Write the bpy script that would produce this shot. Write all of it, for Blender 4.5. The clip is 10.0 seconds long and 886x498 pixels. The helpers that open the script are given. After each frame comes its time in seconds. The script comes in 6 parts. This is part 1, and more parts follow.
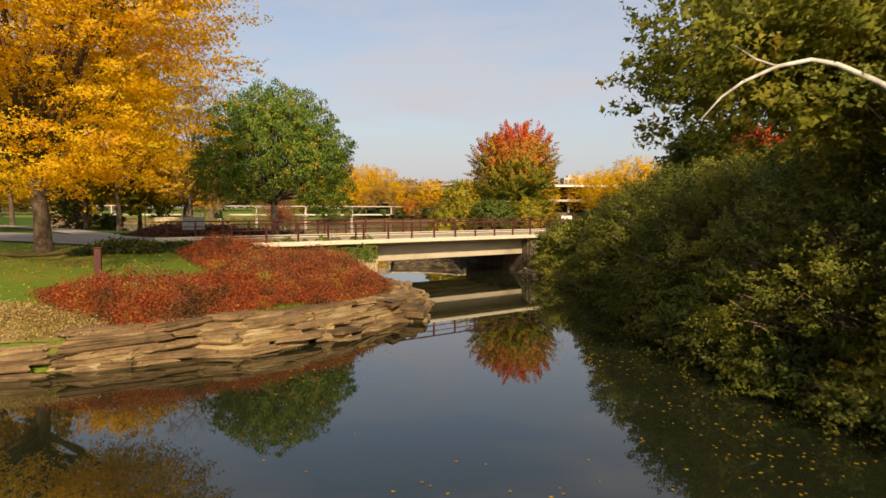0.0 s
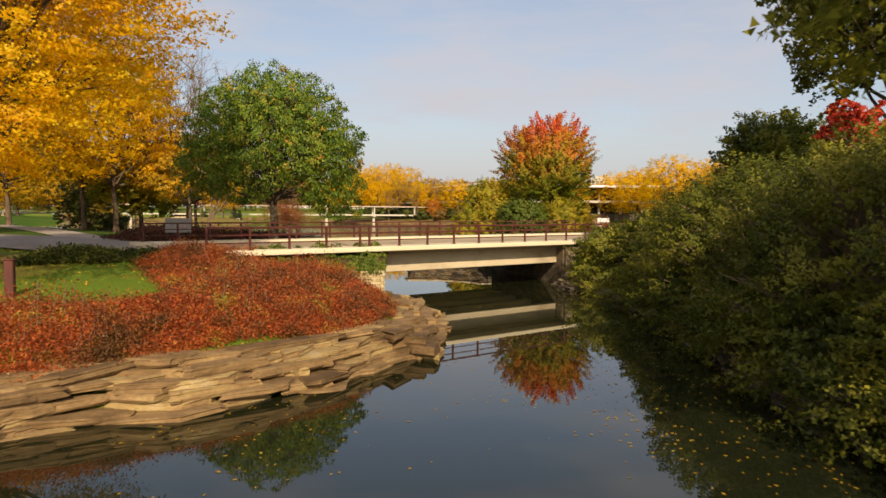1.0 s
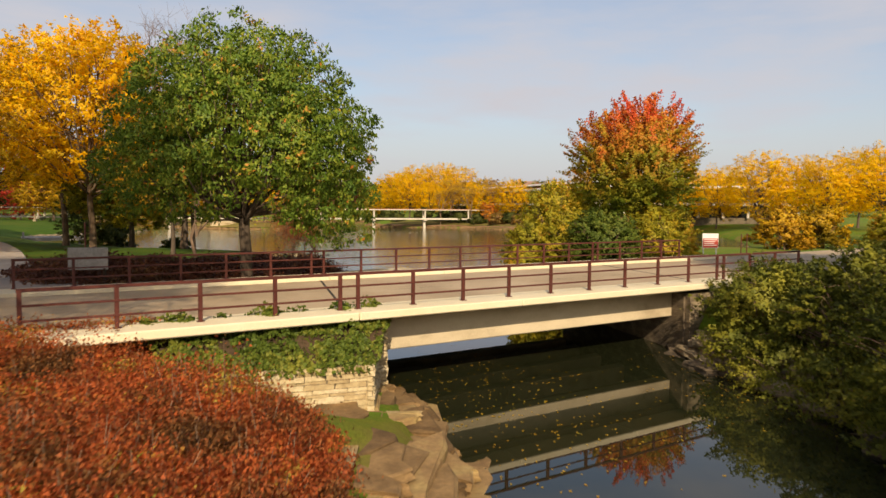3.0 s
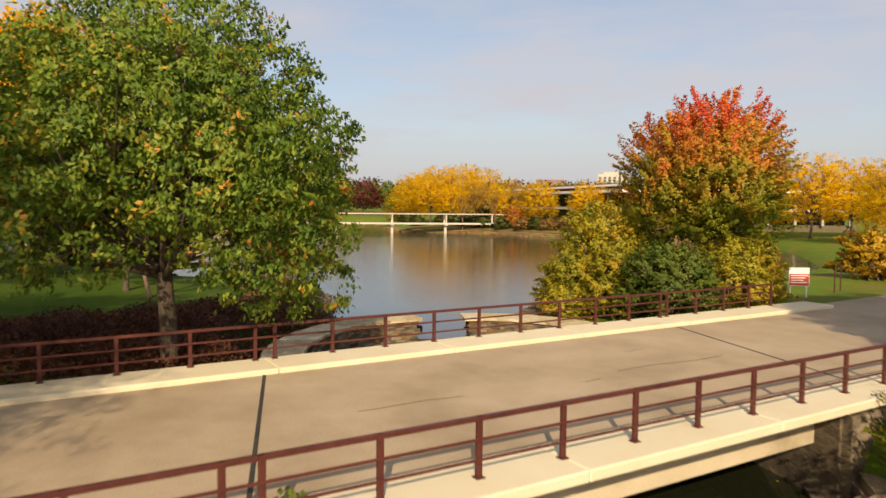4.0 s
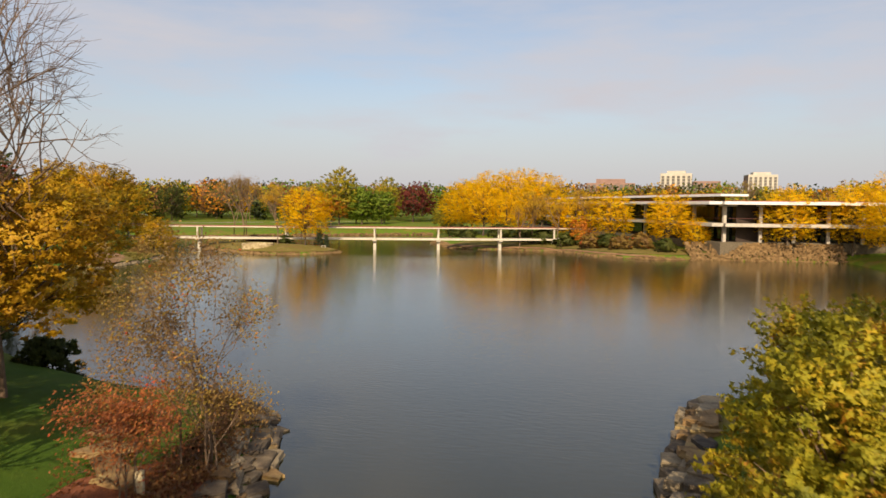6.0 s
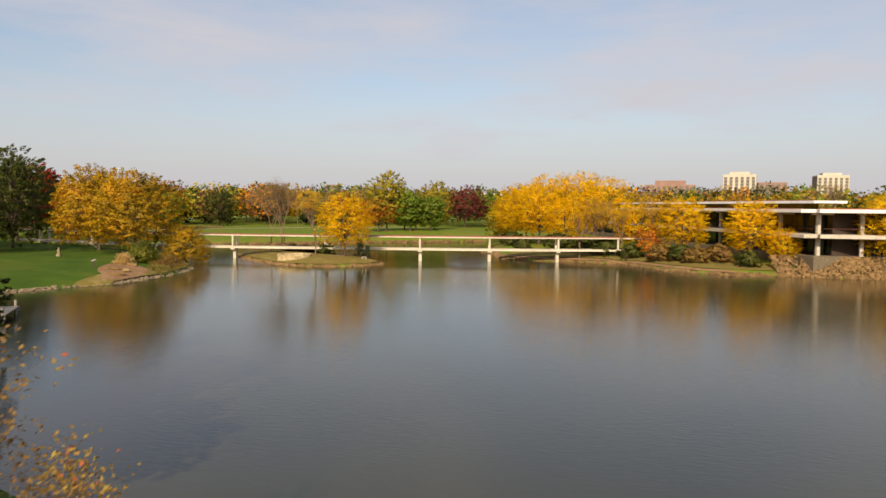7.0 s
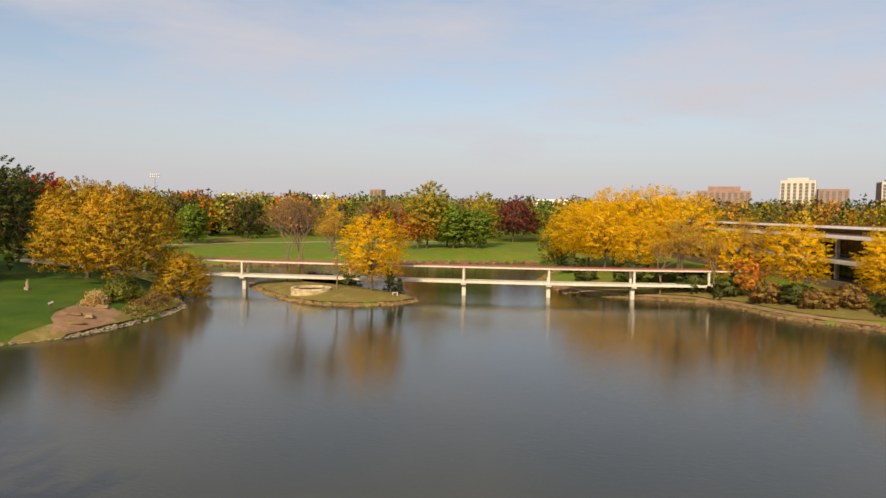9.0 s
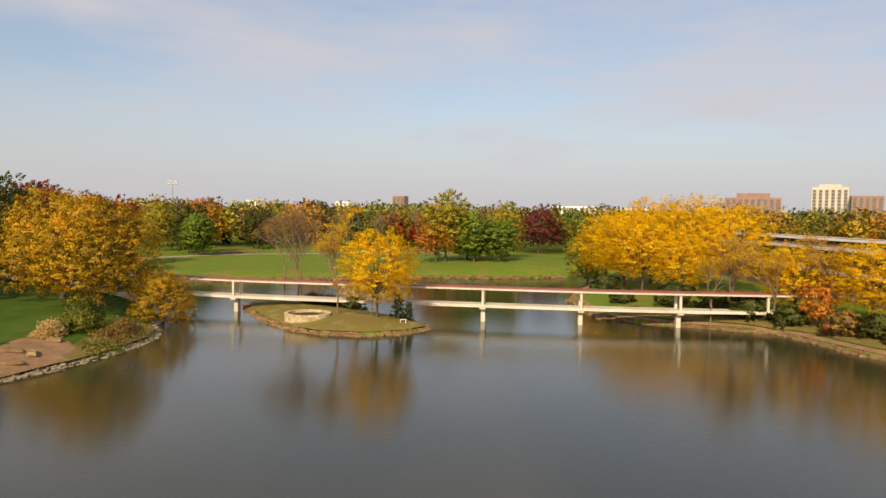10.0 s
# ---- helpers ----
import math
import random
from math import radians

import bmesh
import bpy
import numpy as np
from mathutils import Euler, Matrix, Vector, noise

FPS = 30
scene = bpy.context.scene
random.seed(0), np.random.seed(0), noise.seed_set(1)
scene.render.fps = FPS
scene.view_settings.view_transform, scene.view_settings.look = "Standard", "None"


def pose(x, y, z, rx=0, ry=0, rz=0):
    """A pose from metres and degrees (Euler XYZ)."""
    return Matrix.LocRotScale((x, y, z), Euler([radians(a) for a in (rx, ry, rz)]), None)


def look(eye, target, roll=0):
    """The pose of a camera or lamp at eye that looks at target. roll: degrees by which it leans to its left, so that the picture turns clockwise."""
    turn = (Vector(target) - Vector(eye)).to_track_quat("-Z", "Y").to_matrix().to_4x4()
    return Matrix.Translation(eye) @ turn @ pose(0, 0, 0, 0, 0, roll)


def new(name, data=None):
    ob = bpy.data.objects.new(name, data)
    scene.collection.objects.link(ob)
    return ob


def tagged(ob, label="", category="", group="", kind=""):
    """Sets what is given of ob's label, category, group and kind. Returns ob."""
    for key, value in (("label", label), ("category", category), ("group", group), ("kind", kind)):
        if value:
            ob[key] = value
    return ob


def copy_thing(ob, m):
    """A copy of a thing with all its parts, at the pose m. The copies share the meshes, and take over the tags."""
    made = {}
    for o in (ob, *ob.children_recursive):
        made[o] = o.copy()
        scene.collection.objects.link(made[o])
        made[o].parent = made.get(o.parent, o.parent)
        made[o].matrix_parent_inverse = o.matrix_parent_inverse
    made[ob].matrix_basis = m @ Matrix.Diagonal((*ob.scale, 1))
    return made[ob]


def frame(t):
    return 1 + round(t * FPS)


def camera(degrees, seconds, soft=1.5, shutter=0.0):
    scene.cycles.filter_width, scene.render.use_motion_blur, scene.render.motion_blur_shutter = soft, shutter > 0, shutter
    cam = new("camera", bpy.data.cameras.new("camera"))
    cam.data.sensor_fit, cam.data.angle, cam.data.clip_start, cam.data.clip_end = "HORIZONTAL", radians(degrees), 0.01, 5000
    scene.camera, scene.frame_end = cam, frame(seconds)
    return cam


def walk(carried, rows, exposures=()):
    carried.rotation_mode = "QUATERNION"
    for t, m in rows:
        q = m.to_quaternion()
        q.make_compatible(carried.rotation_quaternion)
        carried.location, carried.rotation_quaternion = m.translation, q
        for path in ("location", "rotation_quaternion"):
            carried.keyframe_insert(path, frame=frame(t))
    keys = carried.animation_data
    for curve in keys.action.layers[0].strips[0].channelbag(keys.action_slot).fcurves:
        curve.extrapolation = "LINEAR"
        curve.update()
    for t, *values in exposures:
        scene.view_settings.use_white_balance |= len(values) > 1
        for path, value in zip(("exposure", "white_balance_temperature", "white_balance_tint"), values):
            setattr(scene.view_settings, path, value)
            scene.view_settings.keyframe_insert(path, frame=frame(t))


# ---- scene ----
cam = camera(65.2, 10.0, shutter=0.2)
PATH = [
    (0, (1.014, -0.364, 4.441), (0.956, 1.632, 4.324), 0.2),
    (0.5, (1.043, 3.051, 4.466), (0.948, 5.045, 4.348), 0.2),
    (1, (1.037, 6.6, 4.484), (0.906, 8.593, 4.368), 0.5),
    (1.5, (0.994, 10.352, 4.402), (0.826, 12.341, 4.285), 0.6),
    (2, (0.901, 14.066, 4.467), (0.682, 16.05, 4.347), 0.4),
    (2.5, (0.63, 18.215, 4.821), (0.372, 20.194, 4.703), 0.4),
    (3.8, (-0.539, 30.569, 6.786), (-0.889, 32.535, 6.663), 0.5),
    (4, (-0.854, 32.961, 7.127), (-1.216, 34.924, 7.002), 0.6),
    (4.5, (-1.66, 38.775, 7.948), (-2.062, 40.73, 7.823), 0.6),
    (5, (-2.668, 44.881, 8.792), (-3.097, 46.831, 8.663), 0.7),
    (5.5, (-3.656, 50.71, 9.527), (-4.115, 52.652, 9.397), 0.6),
    (5.7, (-4.03, 53.02, 9.79), (-4.509, 54.958, 9.661), 0.6),
    (6.8, (-6.63, 66.892, 11.156), (-7.282, 68.779, 11.03), 0.4),
    (7, (-7.425, 69.359, 11.305), (-8.097, 71.239, 11.181), 0.5),
    (7.5, (-9.708, 75.208, 12.051), (-10.416, 77.075, 11.928), 0.7),
    (8, (-11.965, 80.653, 12.932), (-12.7, 82.509, 12.809), 0.8),
    (8.5, (-14.277, 86.377, 13.807), (-15.039, 88.222, 13.686), 0.9),
    (9, (-16.634, 92.781, 14.517), (-17.426, 94.615, 14.403), 0.9),
    (9.5, (-19.03, 99.717, 15.127), (-19.853, 101.536, 15.019), 0.9),
    (10, (-21.502, 106.619, 15.63), (-22.356, 108.425, 15.533), 1.0),
]
walk(cam, [(t, look(eye, target, roll)) for t, eye, target, roll in PATH])

# ---- world, sun, exposure ----
SUN_TO = Vector((0.18, -0.98, 0.575)).normalized()
world = bpy.data.worlds.new("world")
scene.world = world
world.use_nodes = True
wn, wl = world.node_tree.nodes, world.node_tree.links
wn.clear()
w_out = wn.new("ShaderNodeOutputWorld")
w_bg = wn.new("ShaderNodeBackground")
w_sky = wn.new("ShaderNodeTexSky")
w_sky.sky_type = "NISHITA"
w_sky.sun_disc = False
w_sky.sun_elevation = math.asin(SUN_TO.z)
w_sky.sun_rotation = math.atan2(SUN_TO.x, SUN_TO.y)
w_sky.air_density, w_sky.dust_density, w_sky.ozone_density = 1.0, 2.2, 1.5
w_co = wn.new("ShaderNodeTexCoord")
w_map = wn.new("ShaderNodeMapping")
w_map.inputs["Scale"].default_value = (1.0, 1.0, 4.5)
w_noise = wn.new("ShaderNodeTexNoise")
w_noise.inputs["Scale"].default_value = 2.3
w_noise.inputs["Detail"].default_value = 7
w_noise.inputs["Roughness"].default_value = 0.55
w_ramp = wn.new("ShaderNodeValToRGB")
w_ramp.color_ramp.elements[0].position = 0.40
w_ramp.color_ramp.elements[0].color = (0.16, 0.16, 0.16, 1)
w_ramp.color_ramp.elements[1].position = 0.68
w_ramp.color_ramp.elements[1].color = (1, 1, 1, 1)
w_mix = wn.new("ShaderNodeMixRGB")
w_mix.inputs["Color2"].default_value = (4.12, 4.22, 4.68, 1)
wl.new(w_co.outputs["Generated"], w_map.inputs["Vector"])
wl.new(w_map.outputs["Vector"], w_noise.inputs["Vector"])
wl.new(w_noise.outputs["Fac"], w_ramp.inputs["Fac"])
w_sep = wn.new("ShaderNodeSeparateXYZ")
w_haze = wn.new("ShaderNodeMapRange")
w_haze.inputs["From Min"].default_value, w_haze.inputs["From Max"].default_value = 0.0, 0.22
w_haze.inputs["To Min"].default_value, w_haze.inputs["To Max"].default_value = 0.92, 0.0
w_max = wn.new("ShaderNodeMath")
w_max.operation = "MAXIMUM"
wl.new(w_co.outputs["Generated"], w_sep.inputs[0])
wl.new(w_sep.outputs["Z"], w_haze.inputs["Value"])
wl.new(w_haze.outputs["Result"], w_max.inputs[0])
wl.new(w_ramp.outputs["Color"], w_max.inputs[1])
wl.new(w_max.outputs[0], w_mix.inputs["Fac"])
wl.new(w_sky.outputs["Color"], w_mix.inputs["Color1"])
wl.new(w_mix.outputs["Color"], w_bg.inputs["Color"])
w_bg.inputs["Strength"].default_value = 0.125
wl.new(w_bg.outputs["Background"], w_out.inputs["Surface"])

sun_data = bpy.data.lights.new("sun", "SUN")
sun_data.energy = 4.8
sun_data.angle = radians(0.6)
sun_data.color = (1.0, 0.83, 0.60)
sun = new("sun", sun_data)
sun.matrix_world = look((0, 0, 60), Vector((0, 0, 60)) - SUN_TO)
scene.view_settings.exposure = 0.2
scene.view_settings.use_white_balance = True
scene.view_settings.white_balance_temperature = 6950
scene.view_settings.white_balance_tint = 13


# ---- materials ----
def nodes_of(name):
    m = bpy.data.materials.new(name)
    m.use_nodes = True
    return m, m.node_tree.nodes, m.node_tree.links, m.node_tree.nodes["Principled BSDF"]


def ramp_node(n, stops):
    r = n.new("ShaderNodeValToRGB")
    e = r.color_ramp.elements
    while len(e) < len(stops):
        e.new(0.5)
    for el, (p, c) in zip(e, stops):
        el.position, el.color = p, (*c, 1)
    return r


def surface(name, stops, scale=1.0, detail=8, rough=0.8, bump=0.3, bump_scale=None, fine=None, stretch=(1, 1, 1), metallic=0.0, spec=0.3, per_object=0.0):
    """A surface with two scales of colour variation and fine relief, in world-size units."""
    m, n, l, p = nodes_of(name)
    co = n.new("ShaderNodeNewGeometry")
    mp = n.new("ShaderNodeMapping")
    mp.inputs["Scale"].default_value = stretch
    l.new(co.outputs["Position"], mp.inputs["Vector"])
    a = n.new("ShaderNodeTexNoise")
    a.inputs["Scale"].default_value, a.inputs["Detail"].default_value, a.inputs["Roughness"].default_value = scale, detail, 0.62
    l.new(mp.outputs["Vector"], a.inputs["Vector"])
    r = ramp_node(n, stops)
    fac = a.outputs["Fac"]
    if per_object:
        info = n.new("ShaderNodeObjectInfo")
        k = n.new("ShaderNodeMath")
        k.operation = "MULTIPLY_ADD"
        l.new(info.outputs["Random"], k.inputs[0])
        k.inputs[1].default_value = per_object
        s = n.new("ShaderNodeMath")
        s.operation = "SUBTRACT"
        l.new(fac, s.inputs[0])
        s.inputs[1].default_value = per_object / 2
        l.new(s.outputs[0], k.inputs[2])
        fac = k.outputs[0]
    l.new(fac, r.inputs["Fac"])
    b = n.new("ShaderNodeTexNoise")
    b.inputs["Scale"].default_value, b.inputs["Detail"].default_value = fine or scale * 14, 6
    l.new(mp.outputs["Vector"], b.inputs["Vector"])
    mul = n.new("ShaderNodeMixRGB")
    mul.blend_type = "MULTIPLY"
    mul.inputs["Fac"].default_value = 0.55
    fr = ramp_node(n, [(0.25, (0.55, 0.55, 0.55)), (0.75, (1.25, 1.25, 1.25))])
    l.new(b.outputs["Fac"], fr.inputs["Fac"])
    l.new(r.outputs["Color"], mul.inputs["Color1"])
    l.new(fr.outputs["Color"], mul.inputs["Color2"])
    l.new(mul.outputs["Color"], p.inputs["Base Color"])
    bp = n.new("ShaderNodeBump")
    bp.inputs["Strength"].default_value = bump
    bp.inputs["Distance"].default_value = 0.05
    c = n.new("ShaderNodeTexNoise")
    c.inputs["Scale"].default_value, c.inputs["Detail"].default_value = bump_scale or (fine or scale * 14), 8
    l.new(mp.outputs["Vector"], c.inputs["Vector"])
    l.new(c.outputs["Fac"], bp.inputs["Height"])
    l.new(bp.outputs["Normal"], p.inputs["Normal"])
    p.inputs["Roughness"].default_value, p.inputs["Metallic"].default_value = rough, metallic
    p.inputs["Specular IOR Level"].default_value = spec
    return m


def leaf_mat(name, stops, patch=0.35, patch_scale=0.5, glow=0.42, height=None):
    """Leaves: each its own tone, drifting in patches through the crown; height=(low, high) turns the tone with height."""
    m, n, l, p = nodes_of(name)
    g = n.new("ShaderNodeNewGeometry")
    t = n.new("ShaderNodeTexCoord")
    a = n.new("ShaderNodeTexNoise")
    a.inputs["Scale"].default_value, a.inputs["Detail"].default_value = patch_scale, 4
    l.new(g.outputs["Position"], a.inputs["Vector"])
    r = ramp_node(n, [(q, tuple(min(0.92, k * 1.22) for k in c)) for q, c in stops])
    mixv = n.new("ShaderNodeMath")
    mixv.operation = "MULTIPLY_ADD"
    l.new(g.outputs["Random Per Island"], mixv.inputs[0])
    mixv.inputs[1].default_value = 1 - patch
    sc = n.new("ShaderNodeMapRange")
    sc.inputs["From Min"].default_value, sc.inputs["From Max"].default_value = 0.3, 0.7
    sc.inputs["To Min"].default_value, sc.inputs["To Max"].default_value = -patch * 0.3, patch * 1.3
    sc.clamp = False
    l.new(a.outputs["Fac"], sc.inputs["Value"])
    l.new(sc.outputs["Result"], mixv.inputs[2])
    fac = mixv.outputs[0]
    if height:
        sep = n.new("ShaderNodeSeparateXYZ")
        l.new(t.outputs["Object"], sep.inputs[0])
        hz = n.new("ShaderNodeMapRange")
        hz.inputs["From Min"].default_value, hz.inputs["From Max"].default_value = height
        l.new(sep.outputs["Z"], hz.inputs["Value"])
        av = n.new("ShaderNodeMath")
        av.operation = "MULTIPLY_ADD"
        l.new(hz.outputs["Result"], av.inputs[0])
        av.inputs[1].default_value = 0.72
        sm = n.new("ShaderNodeMath")
        sm.operation = "MULTIPLY"
        l.new(fac, sm.inputs[0])
        sm.inputs[1].default_value = 0.42
        l.new(sm.outputs[0], av.inputs[2])
        fac = av.outputs[0]
    l.new(fac, r.inputs["Fac"])
    l.new(r.outputs["Color"], p.inputs["Base Color"])
    p.inputs["Roughness"].default_value = 0.55
    p.inputs["Specular IOR Level"].default_value = 0.25
    tr = n.new("ShaderNodeBsdfTranslucent")
    l.new(r.outputs["Color"], tr.inputs["Color"])
    mx = n.new("ShaderNodeMixShader")
    mx.inputs["Fac"].default_value = glow
    l.new(p.outputs["BSDF"], mx.inputs[1])
    l.new(tr.outputs["BSDF"], mx.inputs[2])
    l.new(mx.outputs["Shader"], n["Material Output"].inputs["Surface"])
    return m


M = {}
M["grass"] = surface("grass", [(0.33, (0.22, 0.17, 0.05)), (0.43, (0.17, 0.185, 0.024)), (0.55, (0.11, 0.19, 0.017)), (0.64, (0.145, 0.21, 0.022)), (0.72, (0.21, 0.19, 0.045))], scale=0.22, fine=9, bump=0.9, bump_scale=22, rough=0.9, spec=0.1)
# Deeper green grass, darkened further to hold the tree shade in its colour.
M["lush_shaded"] = surface("lush_shaded_grass", [(0.3, (0.040, 0.085, 0.010)), (0.5, (0.058, 0.11, 0.012)), (0.7, (0.10, 0.125, 0.018))], scale=0.16, fine=7, bump=0.9, bump_scale=18, rough=0.9, spec=0.1)
M["mulch"] = surface("mulch", [(0.3, (0.17, 0.06, 0.03)), (0.7, (0.34, 0.13, 0.065))], scale=2.0, fine=16, bump=0.9, rough=0.95, spec=0.1)
M["earth"] = surface("bare_earth", [(0.3, (0.13, 0.075, 0.042)), (0.7, (0.24, 0.15, 0.085))], scale=0.6, fine=9, bump=0.8, rough=0.95, spec=0.1)
M["earth_red"] = surface("reddish_earth", [(0.3, (0.20, 0.115, 0.06)), (0.7, (0.34, 0.21, 0.115))], scale=0.5, fine=7, bump=0.8, rough=0.95, spec=0.1)
M["soil"] = surface("soil", [(0.3, (0.045, 0.03, 0.02)), (0.7, (0.12, 0.08, 0.045))], scale=1.2, fine=12, bump=0.9, rough=0.95, spec=0.1)
M["asphalt"] = surface("asphalt", [(0.3, (0.24, 0.21, 0.18)), (0.7, (0.34, 0.30, 0.26))], scale=0.4, fine=40, bump=0.25, rough=0.85)
M["deck"] = surface("deck_concrete", [(0.30, (0.33, 0.25, 0.155)), (0.5, (0.42, 0.325, 0.21)), (0.70, (0.48, 0.38, 0.255))], scale=0.35, fine=30, bump=0.15, rough=0.85)
M["pathway"] = surface("path_concrete", [(0.3, (0.32, 0.28, 0.23)), (0.7, (0.42, 0.37, 0.31))], scale=0.5, fine=30, bump=0.15, rough=0.9)
M["curb"] = surface("curb_concrete", [(0.24, (0.52, 0.39, 0.20)), (0.36, (0.72, 0.63, 0.42)), (0.7, (0.78, 0.70, 0.50))], scale=0.45, fine=70, bump=0.05, rough=0.8)
M["beam"] = surface("beam_concrete", [(0.25, (0.34, 0.27, 0.17)), (0.5, (0.58, 0.49, 0.33)), (0.75, (0.66, 0.57, 0.40))], scale=0.5, fine=45, bump=0.1, rough=0.85, stretch=(1, 1, 1.6))
M["joint"] = surface("joint_tar", [(0.3, (0.03, 0.028, 0.025)), (0.7, (0.07, 0.06, 0.05))], scale=3, rough=0.7)
M["rail"] = surface("rail_paint", [(0.3, (0.065, 0.018, 0.014)), (0.7, (0.115, 0.034, 0.024))], scale=1.5, fine=20, bump=0.08, rough=0.5)
M["lime"] = surface("limestone", [(0.20, (0.08, 0.048, 0.02)), (0.38, (0.17, 0.105, 0.045)), (0.58, (0.28, 0.18, 0.08)), (0.72, (0.34, 0.245, 0.10)), (0.86, (0.42, 0.32, 0.18))], scale=0.9, fine=9, bump=0.6, bump_scale=7, rough=0.9, per_object=0.4, stretch=(1, 1, 2.4))
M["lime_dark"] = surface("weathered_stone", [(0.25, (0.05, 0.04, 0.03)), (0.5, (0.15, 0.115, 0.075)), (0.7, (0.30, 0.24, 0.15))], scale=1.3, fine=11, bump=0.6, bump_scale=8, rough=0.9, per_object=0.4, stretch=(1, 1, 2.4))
M["wallstone"] = surface("yellow_limestone", [(0.25, (0.36, 0.27, 0.14)), (0.5, (0.52, 0.42, 0.24)), (0.75, (0.62, 0.53, 0.35))], scale=2.2, fine=14, bump=0.5, rough=0.9, per_object=0.45)
M["mortar"] = surface("mortar", [(0.3, (0.10, 0.08, 0.055)), (0.7, (0.20, 0.165, 0.11))], scale=3, rough=0.95, bump=0.5)
M["rust"] = surface("rusty_sill", [(0.3, (0.10, 0.03, 0.015)), (0.7, (0.27, 0.10, 0.045))], scale=2, fine=14, bump=0.5, rough=0.85)
M["bark"] = surface("bark", [(0.3, (0.055, 0.04, 0.03)), (0.7, (0.16, 0.125, 0.09))], scale=2.5, fine=18, bump=0.9, rough=0.95, stretch=(1, 1, 0.25), spec=0.1)
M["bark_tan"] = surface("tan_bark", [(0.3, (0.09, 0.06, 0.038)), (0.7, (0.20, 0.145, 0.095))], scale=2.5, fine=18, bump=0.9, rough=0.95, stretch=(1, 1, 0.25), spec=0.1)
M["bark_white"] = surface("pale_bark", [(0.35, (0.30, 0.25, 0.18)), (0.5, (0.55, 0.52, 0.44)), (0.7, (0.70, 0.68, 0.60))], scale=2.0, fine=9, bump=0.3, rough=0.85, spec=0.1)
M["twig"] = surface("twig", [(0.3, (0.13, 0.085, 0.055)), (0.7, (0.24, 0.17, 0.115))], scale=1.5, rough=0.95, bump=0.2, spec=0.1)
M["cream"] = surface("cream_concrete", [(0.3, (0.50, 0.45, 0.35)), (0.7, (0.66, 0.61, 0.50))], scale=0.3, fine=4, bump=0.1, rough=0.8)
M["copper"] = surface("red_roof_edge", [(0.3, (0.24, 0.07, 0.05)), (0.7, (0.33, 0.11, 0.075))], scale=0.5, fine=8, bump=0.1, rough=0.6)
M["wood_dock"] = surface("grey_decking", [(0.3, (0.22, 0.20, 0.17)), (0.7, (0.38, 0.35, 0.31))], scale=1.2, fine=20, bump=0.4, rough=0.9)
M["dark_panel"] = surface("dark_facade", [(0.3, (0.035, 0.025, 0.02)), (0.7, (0.07, 0.05, 0.04))], scale=0.4, fine=5, bump=0.05, rough=0.5)
# Brown brick paled towards grey: distance haze is put into the colour.
M["brick_far"] = surface("hazed_brown_brick", [(0.3, (0.24, 0.15, 0.12)), (0.7, (0.33, 0.21, 0.17))], scale=0.05, fine=1, bump=0.05, rough=0.9)
M["tower"] = surface("tower_concrete", [(0.3, (0.46, 0.42, 0.35)), (0.7, (0.58, 0.53, 0.45))], scale=0.05, fine=1, bump=0.05, rough=0.9)
# Glass lightened the same way, haze in its base colour.
M["far_glass"] = surface("hazy_far_glazing", [(0.3, (0.10, 0.09, 0.08)), (0.7, (0.17, 0.155, 0.14))], scale=0.08, fine=1, bump=0.02, rough=0.4)
M["white"] = surface("white_paint", [(0.3, (0.68, 0.67, 0.63)), (0.7, (0.82, 0.81, 0.78))], scale=1, fine=10, bump=0.05, rough=0.6)
M["sign_red"] = surface("red_sign_face", [(0.3, (0.36, 0.045, 0.03)), (0.7, (0.46, 0.07, 0.045))], scale=2, fine=10, bump=0.03, rough=0.5)
M["sign_grey"] = surface("grey_board", [(0.3, (0.26, 0.25, 0.23)), (0.7, (0.38, 0.37, 0.34))], scale=2, fine=10, bump=0.1, rough=0.6)
M["steel"] = surface("dull_steel", [(0.3, (0.22, 0.22, 0.22)), (0.7, (0.34, 0.34, 0.33))], scale=2, rough=0.45, metallic=0.6, bump=0.05)

gm, gn, gl, gp = nodes_of("dark_glass")
gp.inputs["Base Color"].default_value = (0.012, 0.014, 0.015, 1)
gp.inputs["Roughness"].default_value = 0.06
gp.inputs["Specular IOR Level"].default_value = 0.6
M["glass"] = gm

# water: murky body, mirror surface, ripples that grow on the open lake
wm, n_, l_, p_ = nodes_of("pond_water")
g_ = n_.new("ShaderNodeNewGeometry")
tint = n_.new("ShaderNodeTexNoise")
tint.inputs["Scale"].default_value, tint.inputs["Detail"].default_value = 0.08, 4
l_.new(g_.outputs["Position"], tint.inputs["Vector"])
tr_ = ramp_node(n_, [(0.3, (0.035, 0.035, 0.015)), (0.7, (0.044, 0.042, 0.019))])
l_.new(tint.outputs["Fac"], tr_.inputs["Fac"])
silt = n_.new("ShaderNodeMixRGB")
silt.inputs["Color1"].default_value = (0.013, 0.016, 0.007, 1)
l_.new(tr_.outputs["Color"], silt.inputs["Color2"])
l_.new(silt.outputs["Color"], p_.inputs["Base Color"])
p_.inputs["IOR"].default_value = 1.50
sep_ = n_.new("ShaderNodeSeparateXYZ")
l_.new(g_.outputs["Position"], sep_.inputs[0])
open_ = n_.new("ShaderNodeMapRange")
open_.inputs["From Min"].default_value, open_.inputs["From Max"].default_value = 60, 85
l_.new(sep_.outputs["Y"], open_.inputs["Value"])
l_.new(open_.outputs["Result"], silt.inputs["Fac"])
ro_ = n_.new("ShaderNodeMapRange")
ro_.inputs["To Min"].default_value, ro_.inputs["To Max"].default_value = 0.015, 0.045
l_.new(open_.outputs["Result"], ro_.inputs["Value"])
